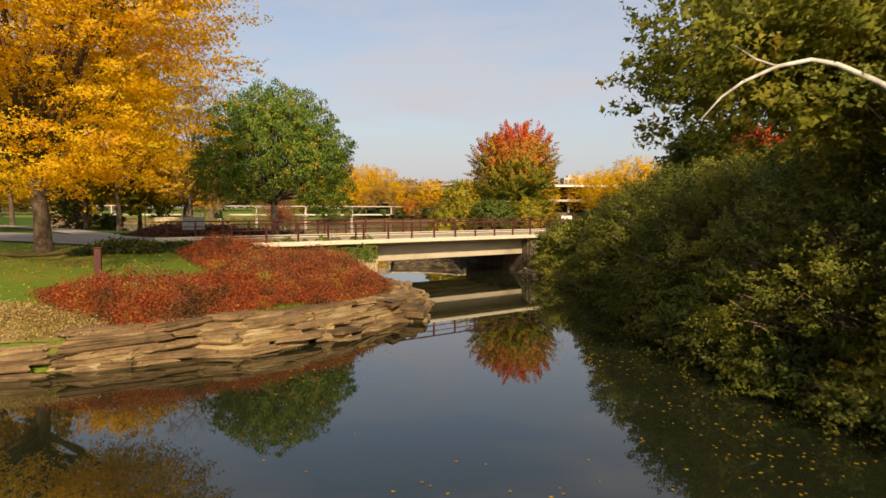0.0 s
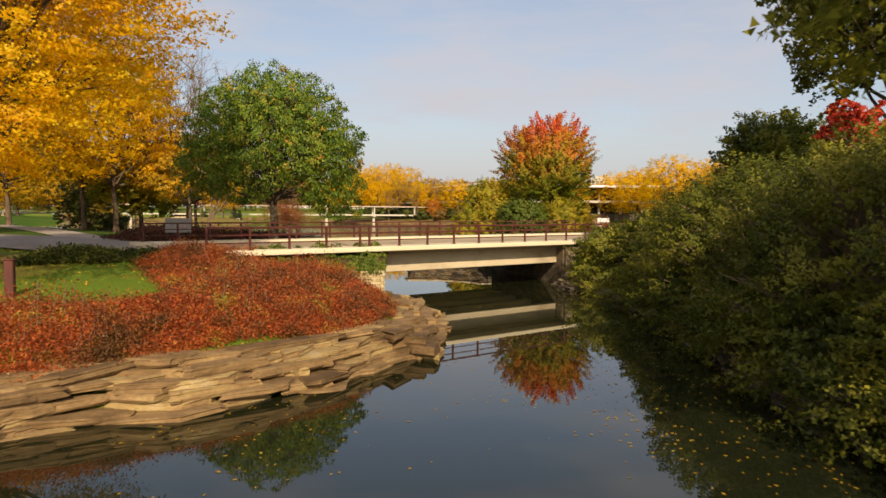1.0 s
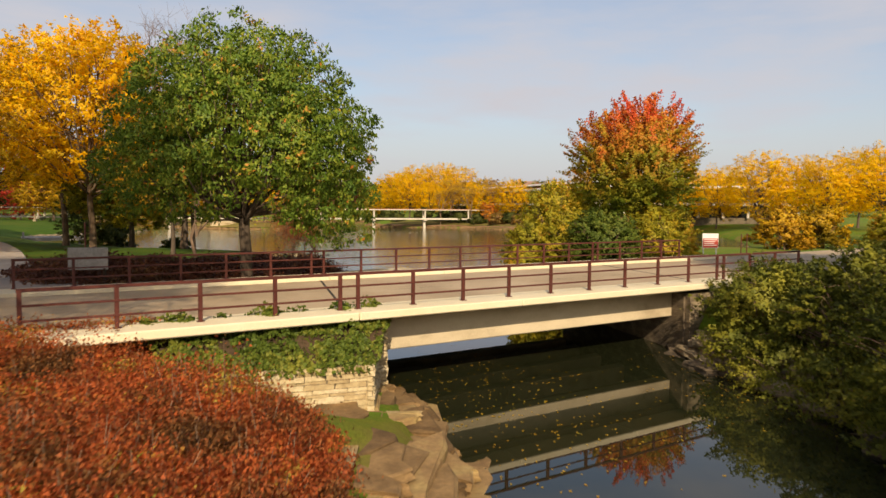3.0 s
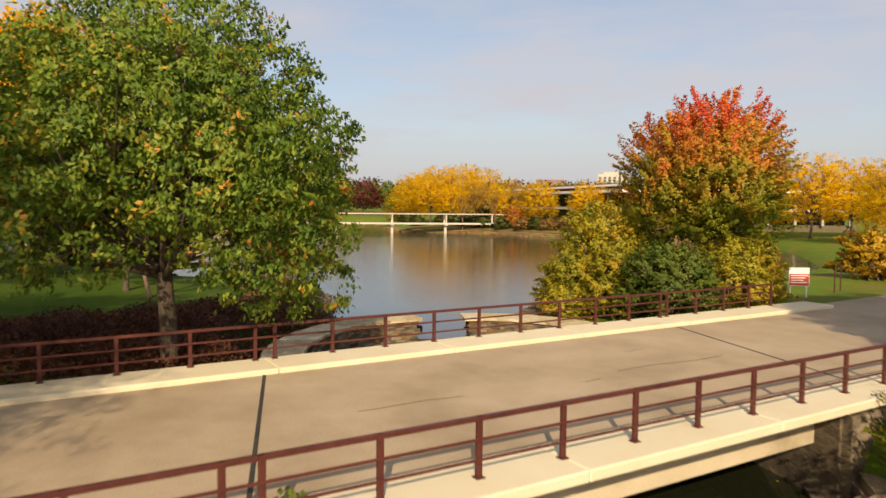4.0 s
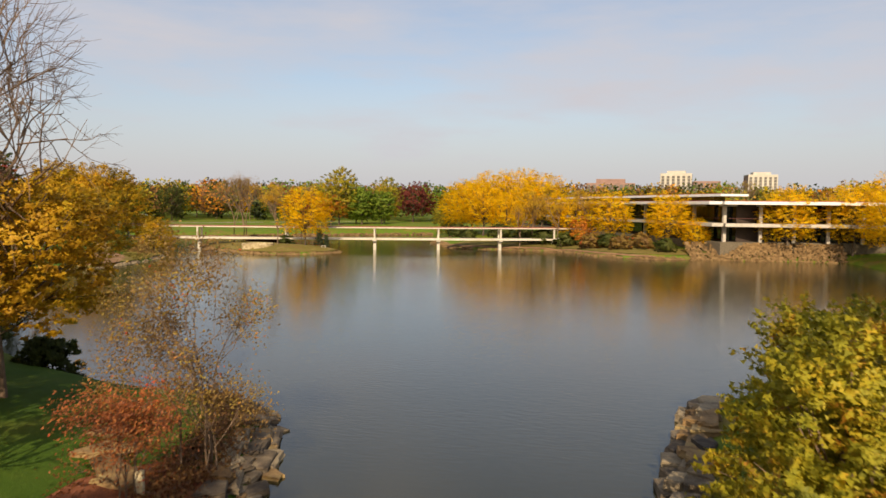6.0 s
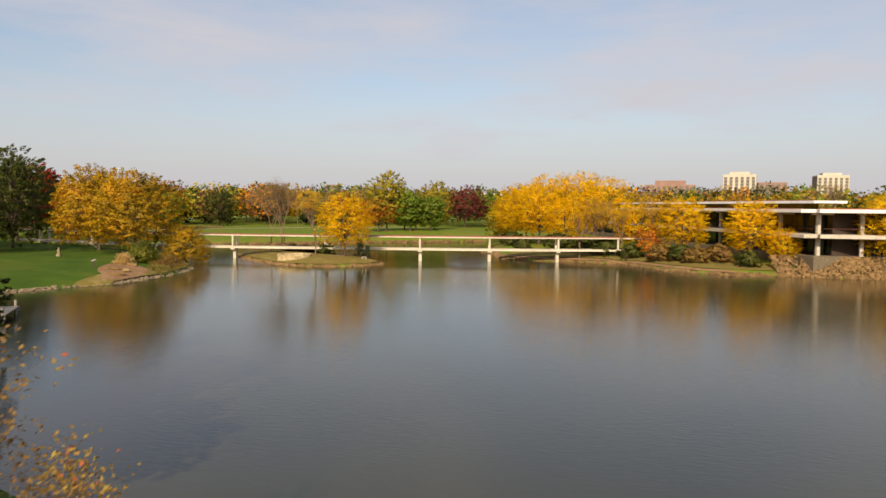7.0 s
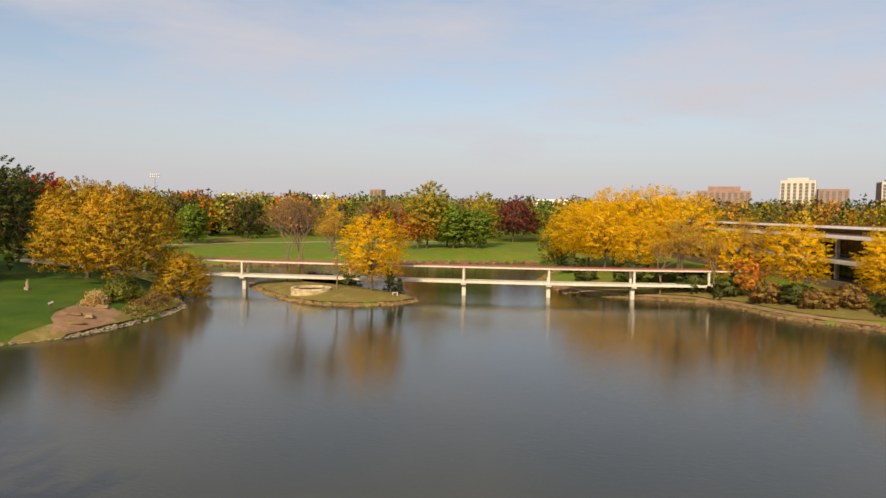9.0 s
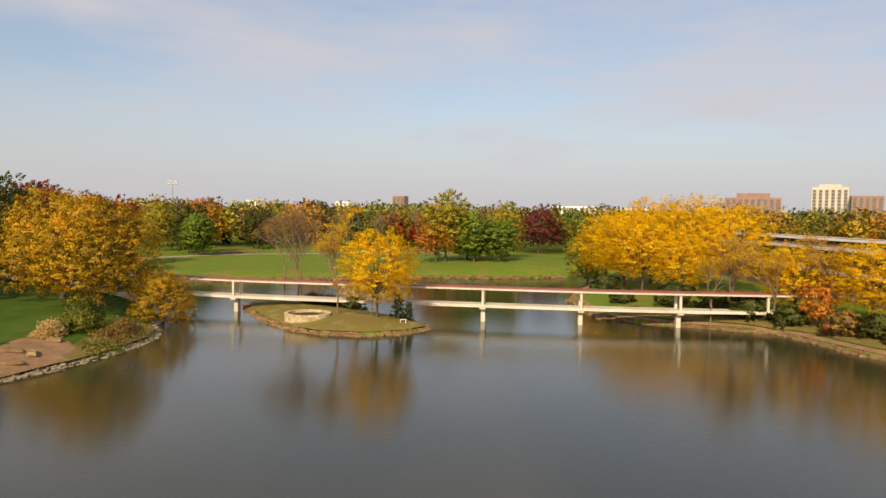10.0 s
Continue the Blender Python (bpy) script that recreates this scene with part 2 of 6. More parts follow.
l_.new(ro_.outputs["Result"], p_.inputs["Roughness"])
rip = n_.new("ShaderNodeTexNoise")
rip.inputs["Scale"].default_value, rip.inputs["Detail"].default_value = 5.0, 4
rip_map = n_.new("ShaderNodeMapping")
rip_map.inputs["Scale"].default_value = (0.25, 1.0, 1.0)
l_.new(g_.outputs["Position"], rip_map.inputs["Vector"])
l_.new(rip_map.outputs["Vector"], rip.inputs["Vector"])
wb = n_.new("ShaderNodeBump")
wb.inputs["Distance"].default_value = 0.05
st_ = n_.new("ShaderNodeMapRange")
st_.inputs["To Min"].default_value, st_.inputs["To Max"].default_value = 0.004, 0.24
l_.new(open_.outputs["Result"], st_.inputs["Value"])
l_.new(st_.outputs["Result"], wb.inputs["Strength"])
l_.new(rip.outputs["Fac"], wb.inputs["Height"])
l_.new(wb.outputs["Normal"], p_.inputs["Normal"])
M["water"] = wm

M["l_oak"] = leaf_mat("broad_green_leaf", [(0.0, (0.045, 0.095, 0.012)), (0.5, (0.12, 0.19, 0.02)), (0.88, (0.26, 0.29, 0.034)), (0.96, (0.42, 0.27, 0.04)), (1.0, (0.55, 0.20, 0.04))], patch=0.5, patch_scale=1.1, glow=0.34)
GREEN = [(0.0, (0.06, 0.115, 0.015)), (0.5, (0.155, 0.24, 0.026)), (0.88, (0.29, 0.34, 0.04)), (0.96, (0.42, 0.27, 0.04)), (1.0, (0.55, 0.20, 0.04))]
M["l_green"] = leaf_mat("oak_leaf", GREEN, patch=0.3)
M["l_shrub"] = leaf_mat("shrub_leaf", [(0.0, (0.052, 0.066, 0.010)), (0.45, (0.13, 0.145, 0.018)), (0.85, (0.225, 0.215, 0.026)), (1.0, (0.29, 0.265, 0.036))], patch=0.75, patch_scale=0.55, glow=0.32)
M["l_syc"] = leaf_mat("sycamore_leaf", [(0.0, (0.08, 0.10, 0.013)), (0.4, (0.20, 0.21, 0.026)), (0.8, (0.34, 0.31, 0.036)), (1.0, (0.42, 0.32, 0.04))], patch=0.7, patch_scale=0.8, glow=0.5)
M["l_yellow"] = leaf_mat("yellow_leaf", [(0.0, (0.56, 0.29, 0.006)), (0.4, (0.72, 0.43, 0.008)), (0.8, (0.76, 0.51, 0.012)), (1.0, (0.68, 0.50, 0.02))], patch=0.6, glow=0.52)
M["l_gold"] = leaf_mat("gold_leaf", [(0.0, (0.27, 0.14, 0.010)), (0.5, (0.45, 0.26, 0.014)), (0.85, (0.54, 0.36, 0.022)), (1.0, (0.36, 0.30, 0.03))], patch=0.5, glow=0.35)
M["l_maple"] = leaf_mat("maple_leaf", [(0.10, (0.14, 0.19, 0.02)), (0.38, (0.31, 0.29, 0.028)), (0.58, (0.52, 0.24, 0.03)), (0.76, (0.57, 0.13, 0.034)), (1.0, (0.56, 0.065, 0.036))], patch=0.7, patch_scale=0.7, glow=0.42, height=(3.9, 13.2))
M["l_olive"] = leaf_mat("olive_yellow_leaf", [(0.0, (0.15, 0.16, 0.016)), (0.45, (0.33, 0.30, 0.024)), (0.8, (0.48, 0.36, 0.03)), (1.0, (0.52, 0.26, 0.034))], patch=0.6, patch_scale=0.8)
M["l_red"] = leaf_mat("red_leaf", [(0.0, (0.26, 0.022, 0.016)), (0.6, (0.42, 0.045, 0.026)), (1.0, (0.62, 0.17, 0.04))], patch=0.4)
M["l_orange"] = leaf_mat("orange_leaf", [(0.0, (0.38, 0.12, 0.018)), (0.6, (0.60, 0.24, 0.026)), (1.0, (0.60, 0.35, 0.04))], patch=0.4)
M["l_purple"] = leaf_mat("plum_leaf", [(0.0, (0.09, 0.02, 0.02)), (0.6, (0.20, 0.04, 0.033)), (1.0, (0.28, 0.09, 0.045))], patch=0.4)
M["l_pine"] = leaf_mat("needle", [(0.0, (0.025, 0.04, 0.02)), (1.0, (0.075, 0.10, 0.045))], patch=0.4, glow=0.1)
M["l_sumac"] = leaf_mat("russet_leaf", [(0.0, (0.15, 0.075, 0.028)), (0.3, (0.28, 0.12, 0.038)), (0.55, (0.46, 0.115, 0.036)), (0.74, (0.53, 0.14, 0.038)), (0.88, (0.46, 0.26, 0.05)), (1.0, (0.38, 0.35, 0.06))], patch=0.68, patch_scale=0.8, glow=0.5)
M["l_russet"] = leaf_mat("dry_russet_leaf", [(0.0, (0.13, 0.05, 0.022)), (0.4, (0.27, 0.085, 0.032)), (0.75, (0.40, 0.15, 0.04)), (1.0, (0.46, 0.07, 0.03))], patch=0.4)
M["l_thin"] = leaf_mat("thin_olive_russet_leaf", [(0.0, (0.16, 0.09, 0.035)), (0.5, (0.26, 0.16, 0.045)), (0.8, (0.33, 0.25, 0.05)), (1.0, (0.46, 0.09, 0.035))], patch=0.6)
M["l_straw"] = leaf_mat("straw_blade", [(0.0, (0.16, 0.15, 0.03)), (0.5, (0.30, 0.25, 0.06)), (1.0, (0.46, 0.36, 0.12))], patch=0.4)
M["l_tan"] = leaf_mat("tan_grass_blade", [(0.0, (0.38, 0.26, 0.09)), (0.5, (0.56, 0.40, 0.15)), (1.0, (0.66, 0.50, 0.22))], patch=0.4, glow=0.5)
M["l_ivy"] = leaf_mat("ivy_leaf", [(0.0, (0.045, 0.08, 0.013)), (0.6, (0.12, 0.165, 0.024)), (1.0, (0.25, 0.25, 0.04))], patch=0.45, patch_scale=0.8)
M["l_brown"] = leaf_mat("dry_leaf", [(0.0, (0.10, 0.05, 0.025)), (0.5, (0.22, 0.11, 0.045)), (1.0, (0.33, 0.20, 0.06))], patch=0.4)
M["l_dark"] = leaf_mat("dark_leaf", [(0.0, (0.035, 0.05, 0.012)), (0.6, (0.085, 0.105, 0.02)), (1.0, (0.16, 0.15, 0.03))], patch=0.4)
M["l_under"] = leaf_mat("dark_red_leaf", [(0.0, (0.045, 0.018, 0.012)), (0.6, (0.12, 0.042, 0.022)), (1.0, (0.20, 0.10, 0.04))], patch=0.5)

M["l_oldgold"] = leaf_mat("old_gold_leaf", [(0.0, (0.16, 0.115, 0.008)), (0.4, (0.34, 0.22, 0.009)), (0.8, (0.50, 0.29, 0.010)), (1.0, (0.52, 0.24, 0.010))], patch=0.65, patch_scale=0.25, glow=0.3)
# Yellower copy of the yellow leaf, its colour lifted to light the far crowns.
M["l_yellow_lit"] = leaf_mat("lifted_yellow_leaf", [(0.0, (0.56, 0.31, 0.004)), (0.4, (0.75, 0.47, 0.005)), (0.8, (0.76, 0.52, 0.007)), (1.0, (0.72, 0.53, 0.012))], patch=0.65, glow=0.5)
M["litter"] = surface("leaf_littered_grass", [(0.35, (0.20, 0.14, 0.05)), (0.5, (0.17, 0.15, 0.035)), (0.65, (0.27, 0.20, 0.08))], scale=0.5, fine=9, bump=0.8, rough=0.95, spec=0.1)


# ---- mesh helpers ----
rng = np.random.default_rng(7)


def mesh_of(name, V, F, mat, smooth=False, VN=None):
    me = bpy.data.meshes.new(name)
    V = np.asarray(V, dtype=np.float64)
    if isinstance(F, np.ndarray):
        k = F.shape[1]
        me.vertices.add(len(V))
        me.vertices.foreach_set("co", V.ravel())
        me.loops.add(F.size)
        me.loops.foreach_set("vertex_index", F.ravel().astype(np.int32))
        me.polygons.add(len(F))
        me.polygons.foreach_set("loop_start", (np.arange(len(F)) * k).astype(np.int32))
        me.update(calc_edges=True)
    else:
        me.from_pydata([tuple(v) for v in V], [], F)
    if smooth:
        me.polygons.foreach_set("use_smooth", np.ones(len(me.polygons), dtype=bool))
    if VN is not None:
        me.polygons.foreach_set("use_smooth", np.ones(len(me.polygons), dtype=bool))
        me.normals_split_custom_set_from_vertices(VN.tolist())
    me.materials.append(mat)
    return me


def part(name, VF, mat, parent=None, label="", smooth=False, at=None):
    """One mesh object under a thing or a part."""
    ob = new(name, VF if isinstance(VF, bpy.types.Mesh) else mesh_of(name, VF[0], VF[1], mat, smooth, VF[2] if len(VF) > 2 else None))
    if parent is not None:
        ob.parent = parent
    if at is not None:
        ob.matrix_basis = at
    if label:
        ob["label"] = label
    return ob


def thing(name, label, category, at=None, group="", kind=""):
    ob = new(name)
    ob.empty_display_size = 0.2
    if at is not None:
        ob.matrix_basis = at
    return tagged(ob, label, category, group, kind)


def join(*parts):
    V, F, o = [], [], 0
    for v, f in parts:
        V.append(np.asarray(v, dtype=float))
        F += [tuple(int(i) + o for i in q) for q in f]
        o += len(v)
    return np.vstack(V), F


def box(x0, x1, y0, y1, z0, z1, b=0.0):
    """A box with chamfered upright and level edges."""
    bm = bmesh.new()
    bmesh.ops.create_cube(bm, size=1.0)
    for v in bm.verts:
        v.co = Vector(((x0 + x1) / 2 + v.co.x * (x1 - x0), (y0 + y1) / 2 + v.co.y * (y1 - y0), (z0 + z1) / 2 + v.co.z * (z1 - z0)))
    if b:
        bmesh.ops.bevel(bm, geom=bm.edges[:], offset=b, segments=1, affect="EDGES")
    V = [tuple(v.co) for v in bm.verts]
    for i, v in enumerate(bm.verts):
        v.index = i
    F = [tuple(v.index for v in f.verts) for f in bm.faces]
    bm.free()
    return np.array(V), F


def moved(VF, m):
    V = np.asarray(VF[0]) @ np.array(m.to_3x3()).T + np.array(m.translation)
    return V, VF[1]


def tube(pts, radii, sides=6):
    pts = np.asarray(pts, float)
    V, F = [], []
    ref = np.array([0.31, 0.17, 0.93])
    for i, p in enumerate(pts):
        d = pts[min(i + 1, len(pts) - 1)] - pts[max(i - 1, 0)]
        d = d / (np.linalg.norm(d) + 1e-9)
        a = np.cross(d, ref)
        if np.linalg.norm(a) < 0.1:
            a = np.cross(d, np.array([1.0, 0, 0]))
        a /= np.linalg.norm(a)
        b = np.cross(d, a)
        for k in range(sides):
            w = 2 * math.pi * k / sides
            V.append(p + radii[i] * (math.cos(w) * a + math.sin(w) * b))
    for i in range(len(pts) - 1):
        for k in range(sides):
            k2 = (k + 1) % sides
            F.append((i * sides + k, i * sides + k2, (i + 1) * sides + k2, (i + 1) * sides + k))
    F.append(tuple(range(sides))[::-1])
    F.append(tuple((len(pts) - 1) * sides + k for k in range(sides)))
    return np.array(V), F


def leaves(P, size, r, flat=0.35, aspect=0.55, droop=0.0, tri=False, out=None):
    """Pointed leaf blades round the points P; flat pulls them level, droop lets them hang."""
    n = len(P)
    N = r.normal(size=(n, 3))
    N[:, 2] = N[:, 2] * (1 - flat) + np.sign(N[:, 2] + 1e-6) * flat * 1.6
    N /= np.linalg.norm(N, axis=1, keepdims=True)
    A = np.cross(N, r.normal(size=(n, 3)))
    A[:, 2] -= droop
    A /= np.linalg.norm(A, axis=1, keepdims=True)
    if out is not None:
        sg = np.sign((N * out).sum(1, keepdims=True) + 1e-9)
        N = N * sg
    B = np.cross(N, A)
    s = size * r.uniform(0.6, 1.35, size=(n, 1))
    if tri:
        V = np.empty((n, 3, 3))
        V[:, 0] = P - A * s * 0.45 + B * s * 0.5 * aspect
        V[:, 1] = P - A * s * 0.25 - B * s * 0.5 * aspect
        V[:, 2] = P + A * s * 0.6
        if out is not None:
            VN = out * 0.9 + N * 0.28
            VN /= np.linalg.norm(VN, axis=1, keepdims=True)
            return V.reshape(-1, 3), np.arange(3 * n).reshape(n, 3), np.repeat(VN, 3, axis=0)
        return V.reshape(-1, 3), np.arange(3 * n).reshape(n, 3)
    V = np.empty((n, 4, 3))
    V[:, 0] = P - A * s * 0.5
    V[:, 1] = P + B * s * 0.5 * aspect + A * s * 0.05
    V[:, 2] = P + A * s * 0.5 + N * s * 0.12
    V[:, 3] = P - B * s * 0.5 * aspect + A * s * 0.05
    if out is not None:
        VN = out * 0.7 + N * 0.55
        VN /= np.linalg.norm(VN, axis=1, keepdims=True)
        return V.reshape(-1, 3), np.arange(4 * n).reshape(n, 4)[:, ::-1].copy(), np.repeat(VN, 4, axis=0)
    return V.reshape(-1, 3), np.arange(4 * n).reshape(n, 4)


def crown_points(lobes, n, r, clump=0.16, per=26, shell=0.45, squash=0.7):
    """Points in clumps over lobes (centre, radii), thick at the shell, with gaps between."""
    w = np.array([(l[1][0] * l[1][1] + l[1][0] * l[1][2]) for l in lobes])
    m = max(1, n // per)
    idx = r.choice(len(lobes), size=m, p=w / w.sum())
    C = np.array([lobes[i][0] for i in idx], float)
    R = np.array([lobes[i][1] for i in idx], float)
    d = r.normal(size=(m, 3))
    d /= np.linalg.norm(d, axis=1, keepdims=True)
    rad = (shell + (1 - shell) * r.random((m, 1)) ** 0.5) * r.uniform(0.86, 1.1, size=(m, 1))
    K = C + d * R * rad
    cr = clump * R.mean(axis=1, keepdims=True) * r.uniform(0.6, 1.4, size=(m, 1))
    G = np.clip(r.normal(size=(m, per, 3)), -1.7, 1.7) * 0.6
    G[:, :, 2] *= squash
    P = (K[:, None, :] + G * cr[:, None, :]).reshape(-1, 3)
    mid = P.mean(0)
    O = np.repeat(d, per, axis=0) * 0.7 + (P - mid) / np.linalg.norm(P - mid, axis=1, keepdims=True) * 0.7 + G.reshape(-1, 3) * 0.35
    return P, O / np.linalg.norm(O, axis=1, keepdims=True)


def spray_points(lobes, n, r, length, width, up, flat=1.0, shell=0.6, per=34):
    """Leafy shoots growing out of the lobes: points along each shoot, thinning to its tip, with gaps between."""
    w = np.array([(l[1][0] * l[1][1] + l[1][0] * l[1][2]) for l in lobes])
    m = max(1, n // per)
    idx = r.choice(len(lobes), size=m, p=w / w.sum())
    C = np.array([lobes[i][0] for i in idx], float)
    R = np.array([lobes[i][1] for i in idx], float)
    d = r.normal(size=(m, 3))
    d /= np.linalg.norm(d, axis=1, keepdims=True)
    K = C + d * R * (shell + (1 - shell) * r.random((m, 1)) ** 0.5)
    mid = K.mean(0)
    away = (K - mid) / np.linalg.norm(K - mid, axis=1, keepdims=True)
    D = d * 0.7 + away * 0.7 + r.normal(size=(m, 3)) * 0.3
    D[:, 2] = D[:, 2] * flat + up
    D /= np.linalg.norm(D, axis=1, keepdims=True)
    L = length * r.uniform(0.55, 1.45, size=(m, 1, 1))
    u = r.random((m, per, 1)) ** 0.8
    G = np.clip(r.normal(size=(m, per, 3)), -1.7, 1.7)
    G[:, :, 2] *= 0.25 + 0.3 * flat
    P = K[:, None, :] + D[:, None, :] * L * (u - 0.45) + G * width * L * (1.15 - 0.75 * u)
    O = d[:, None, :] * 0.7 + away[:, None, :] * 0.6 + G * 0.22
    O = O.reshape(-1, 3)
    return P.reshape(-1, 3), O / np.linalg.norm(O, axis=1, keepdims=True)


def lobes_of(shape, R, z0, z1, r, n=16):
    """Crown lobes for a tree whose crown reaches from z0 to z1 with radius R."""
    H = z1 - z0
    out = [((0, 0, z0 + H * 0.5), (R * 0.5, R * 0.5, H * 0.38))]
    for i in range(n):
        a = i * 2.39996 + r.uniform(-0.3, 0.3)
        u = (i + 0.5) / n
        if shape == "dome":
            z = z0 + H * (0.12 + 0.76 * u)
            q = math.sqrt(max(0.04, 1 - (u / 1.04) ** 2.0))
            lr = R * r.uniform(0.28, 0.40)
            out.append(((math.cos(a) * R * 0.70 * q, math.sin(a) * R * 0.70 * q, z), (lr, lr, min(lr, H * 0.17))))
        elif shape == "round":
            z = z0 + H * (0.16 + 0.70 * u)
            q = math.sqrt(max(0.05, 1 - ((u - 0.42) / 0.64) ** 2))
            lr = R * r.uniform(0.30, 0.42)
            out.append(((math.cos(a) * R * 0.68 * q, math.sin(a) * R * 0.68 * q, z), (lr, lr, min(lr, H * 0.2))))
        elif shape == "vase":
            z = z0 + H * (0.14 + 0.72 * u)
            q = 0.55 + 0.45 * math.sin(math.pi * min(1, u * 0.75 + 0.18))
            lr = R * r.uniform(0.26, 0.40)
            out.append(((math.cos(a) * R * 0.74 * q, math.sin(a) * R * 0.74 * q, z), (lr, lr, lr * 0.5)))
        elif shape == "oval":
            z = z0 + H * (0.10 + 0.80 * u)
            q = math.sin(math.pi * (0.16 + 0.74 * u)) ** 0.7
            lr = R * r.uniform(0.34, 0.46)
            out.append(((math.cos(a) * R * 0.62 * q, math.sin(a) * R * 0.62 * q, z), (lr, lr, lr * 0.85)))
        else:
            z = z0 + H * (0.05 + 0.86 * u)
            q = 1 - u * 0.9
            lr = R * (0.20 + 0.3 * q)
            out.append(((math.cos(a) * R * 0.62 * q, math.sin(a) * R * 0.62 * q, z), (lr, lr, lr * 0.55)))
    return out


def limbs(lobes, trunk_r, fork, r, lean=(0, 0), count=99, sides=6, base=0.0, top=None):
    """Trunk with root flare and limbs bending out to the lobes."""
    zt = top or max(l[0][2] for l in lobes)
    ax = lambda z: np.array([lean[0] * z / zt + 0.10 * math.sin(z * 0.9), lean[1] * z / zt + 0.10 * math.cos(z * 0.8), z])
    zs = [base - 0.4, base + 0.05, base + 0.5, fork * 0.6, fork, fork + (zt - fork) * 0.45, zt * 0.95]
    rr = [1.5, 1.3, 1.05, 0.92, 0.85, 0.45, 0.10]
    out = [tube([ax(z) for z in zs], [trunk_r * k for k in rr], 9)]
    for c, rad in lobes[:count]:
        c = np.array(c, float)
        z = fork + (c[2] - fork) * r.uniform(0.05, 0.45)
        z = max(fork * 0.85, min(z, zt * 0.8))
        s = ax(z)
        mid = s * 0.5 + c * 0.5 + np.array([0, 0, -0.06 * np.linalg.norm(c - s)])
        k = trunk_r * r.uniform(0.28, 0.45)
        out.append(tube([s, s * 0.75 + mid * 0.25, mid, mid * 0.4 + c * 0.6, c + np.array([0, 0, rad[2] * 0.3])], [k, k * 0.9, k * 0.65, k * 0.45, k * 0.15], sides))
        for j in range(3):
            e = c + np.clip(r.normal(size=3), -0.9, 0.9) * np.array(rad) * 0.6
            out.append(tube([mid * 0.5 + c * 0.5, (mid * 0.5 + c * 0.5) * 0.4 + e * 0.6, e], [k * 0.4, k * 0.25, k * 0.08], 4))
    return join(*out)


def tree(name, label, at, R, z0, z1, leaf, bark, n, size, shape="round", trunk_r=0.25, fork=2.5, seed=1, nl=16, flat=0.35, droop=0.0, clump=0.16, lean=(0, 0), shell=0.45, group="", category="tree", aspect=0.55, squash=0.7, far=False, extra=(), sides=(), bough=(), spray=None, per=34):
    r = np.random.default_rng(seed)
    t = thing(name, label, category, at, group)
    L = lobes_of(shape, R, z0, z1, r, nl)
    L = [((c[0] + lean[0] * c[2] / z1, c[1] + lean[1] * c[2] / z1, c[2]), q) for c, q in L]
    for px, py, nx_, ny_ in sides:
        for i, (c, q) in enumerate(L):
            k = max(0.0, q[0] * 0.85 - ((at.translation.x + c[0] - px) * nx_ + (at.translation.y + c[1] - py) * ny_))
            L[i] = ((c[0] + nx_ * k, c[1] + ny_ * k, c[2]), q)
    wood = [limbs(L, trunk_r, fork, r, lean)]
    for pts, r0 in bough:
        wood.append(tube(pts, np.linspace(r0, r0 * 0.2, len(pts)), 7))
    part("trunk", join(*wood), M[bark], t, smooth=True)
    L = L + list(extra)
    if spray:
        P, O = spray_points(L, n, r, *spray, shell=shell, per=per)
    else:
        P, O = crown_points(L, n, r, clump=clump, shell=shell, squash=squash)
    part("crown", leaves(P, size, r, flat, 0.9 if far else aspect, droop, far, O), M[leaf], t)
    return t


def twig_tree(r, H, spread, depth=5, r0=0.14, start=None, keep=0.58):
    """Bare, forking branches as thin tubes; returns the mesh and the tips."""
    out, tips = [], []

    def grow(p, d, length, rad, k):
        q = p + d * length
        mid = (p + q) / 2 + r.normal(size=3) * length * 0.05
        out.append(tube([p, mid, q], [rad, rad * 0.85, rad * 0.62], 5 if k > 2 else 3))
        if k == 0:
            tips.append(q)
            return
        for _ in range(3 if k > 1 else 4):
            nd = d + r.normal(size=3) * spread
            nd[2] += 0.12
            nd /= np.linalg.norm(nd)
            grow(p + (q - p) * r.uniform(0.55, 1.0), nd, length * r.uniform(0.6, 0.82), rad * keep, k - 1)

    grow(np.array(start if start is not None else [0, 0, -0.2], float), np.array([0, 0, 1.0]), H * 0.30, r0, depth)
    return join(*out), np.array(tips)


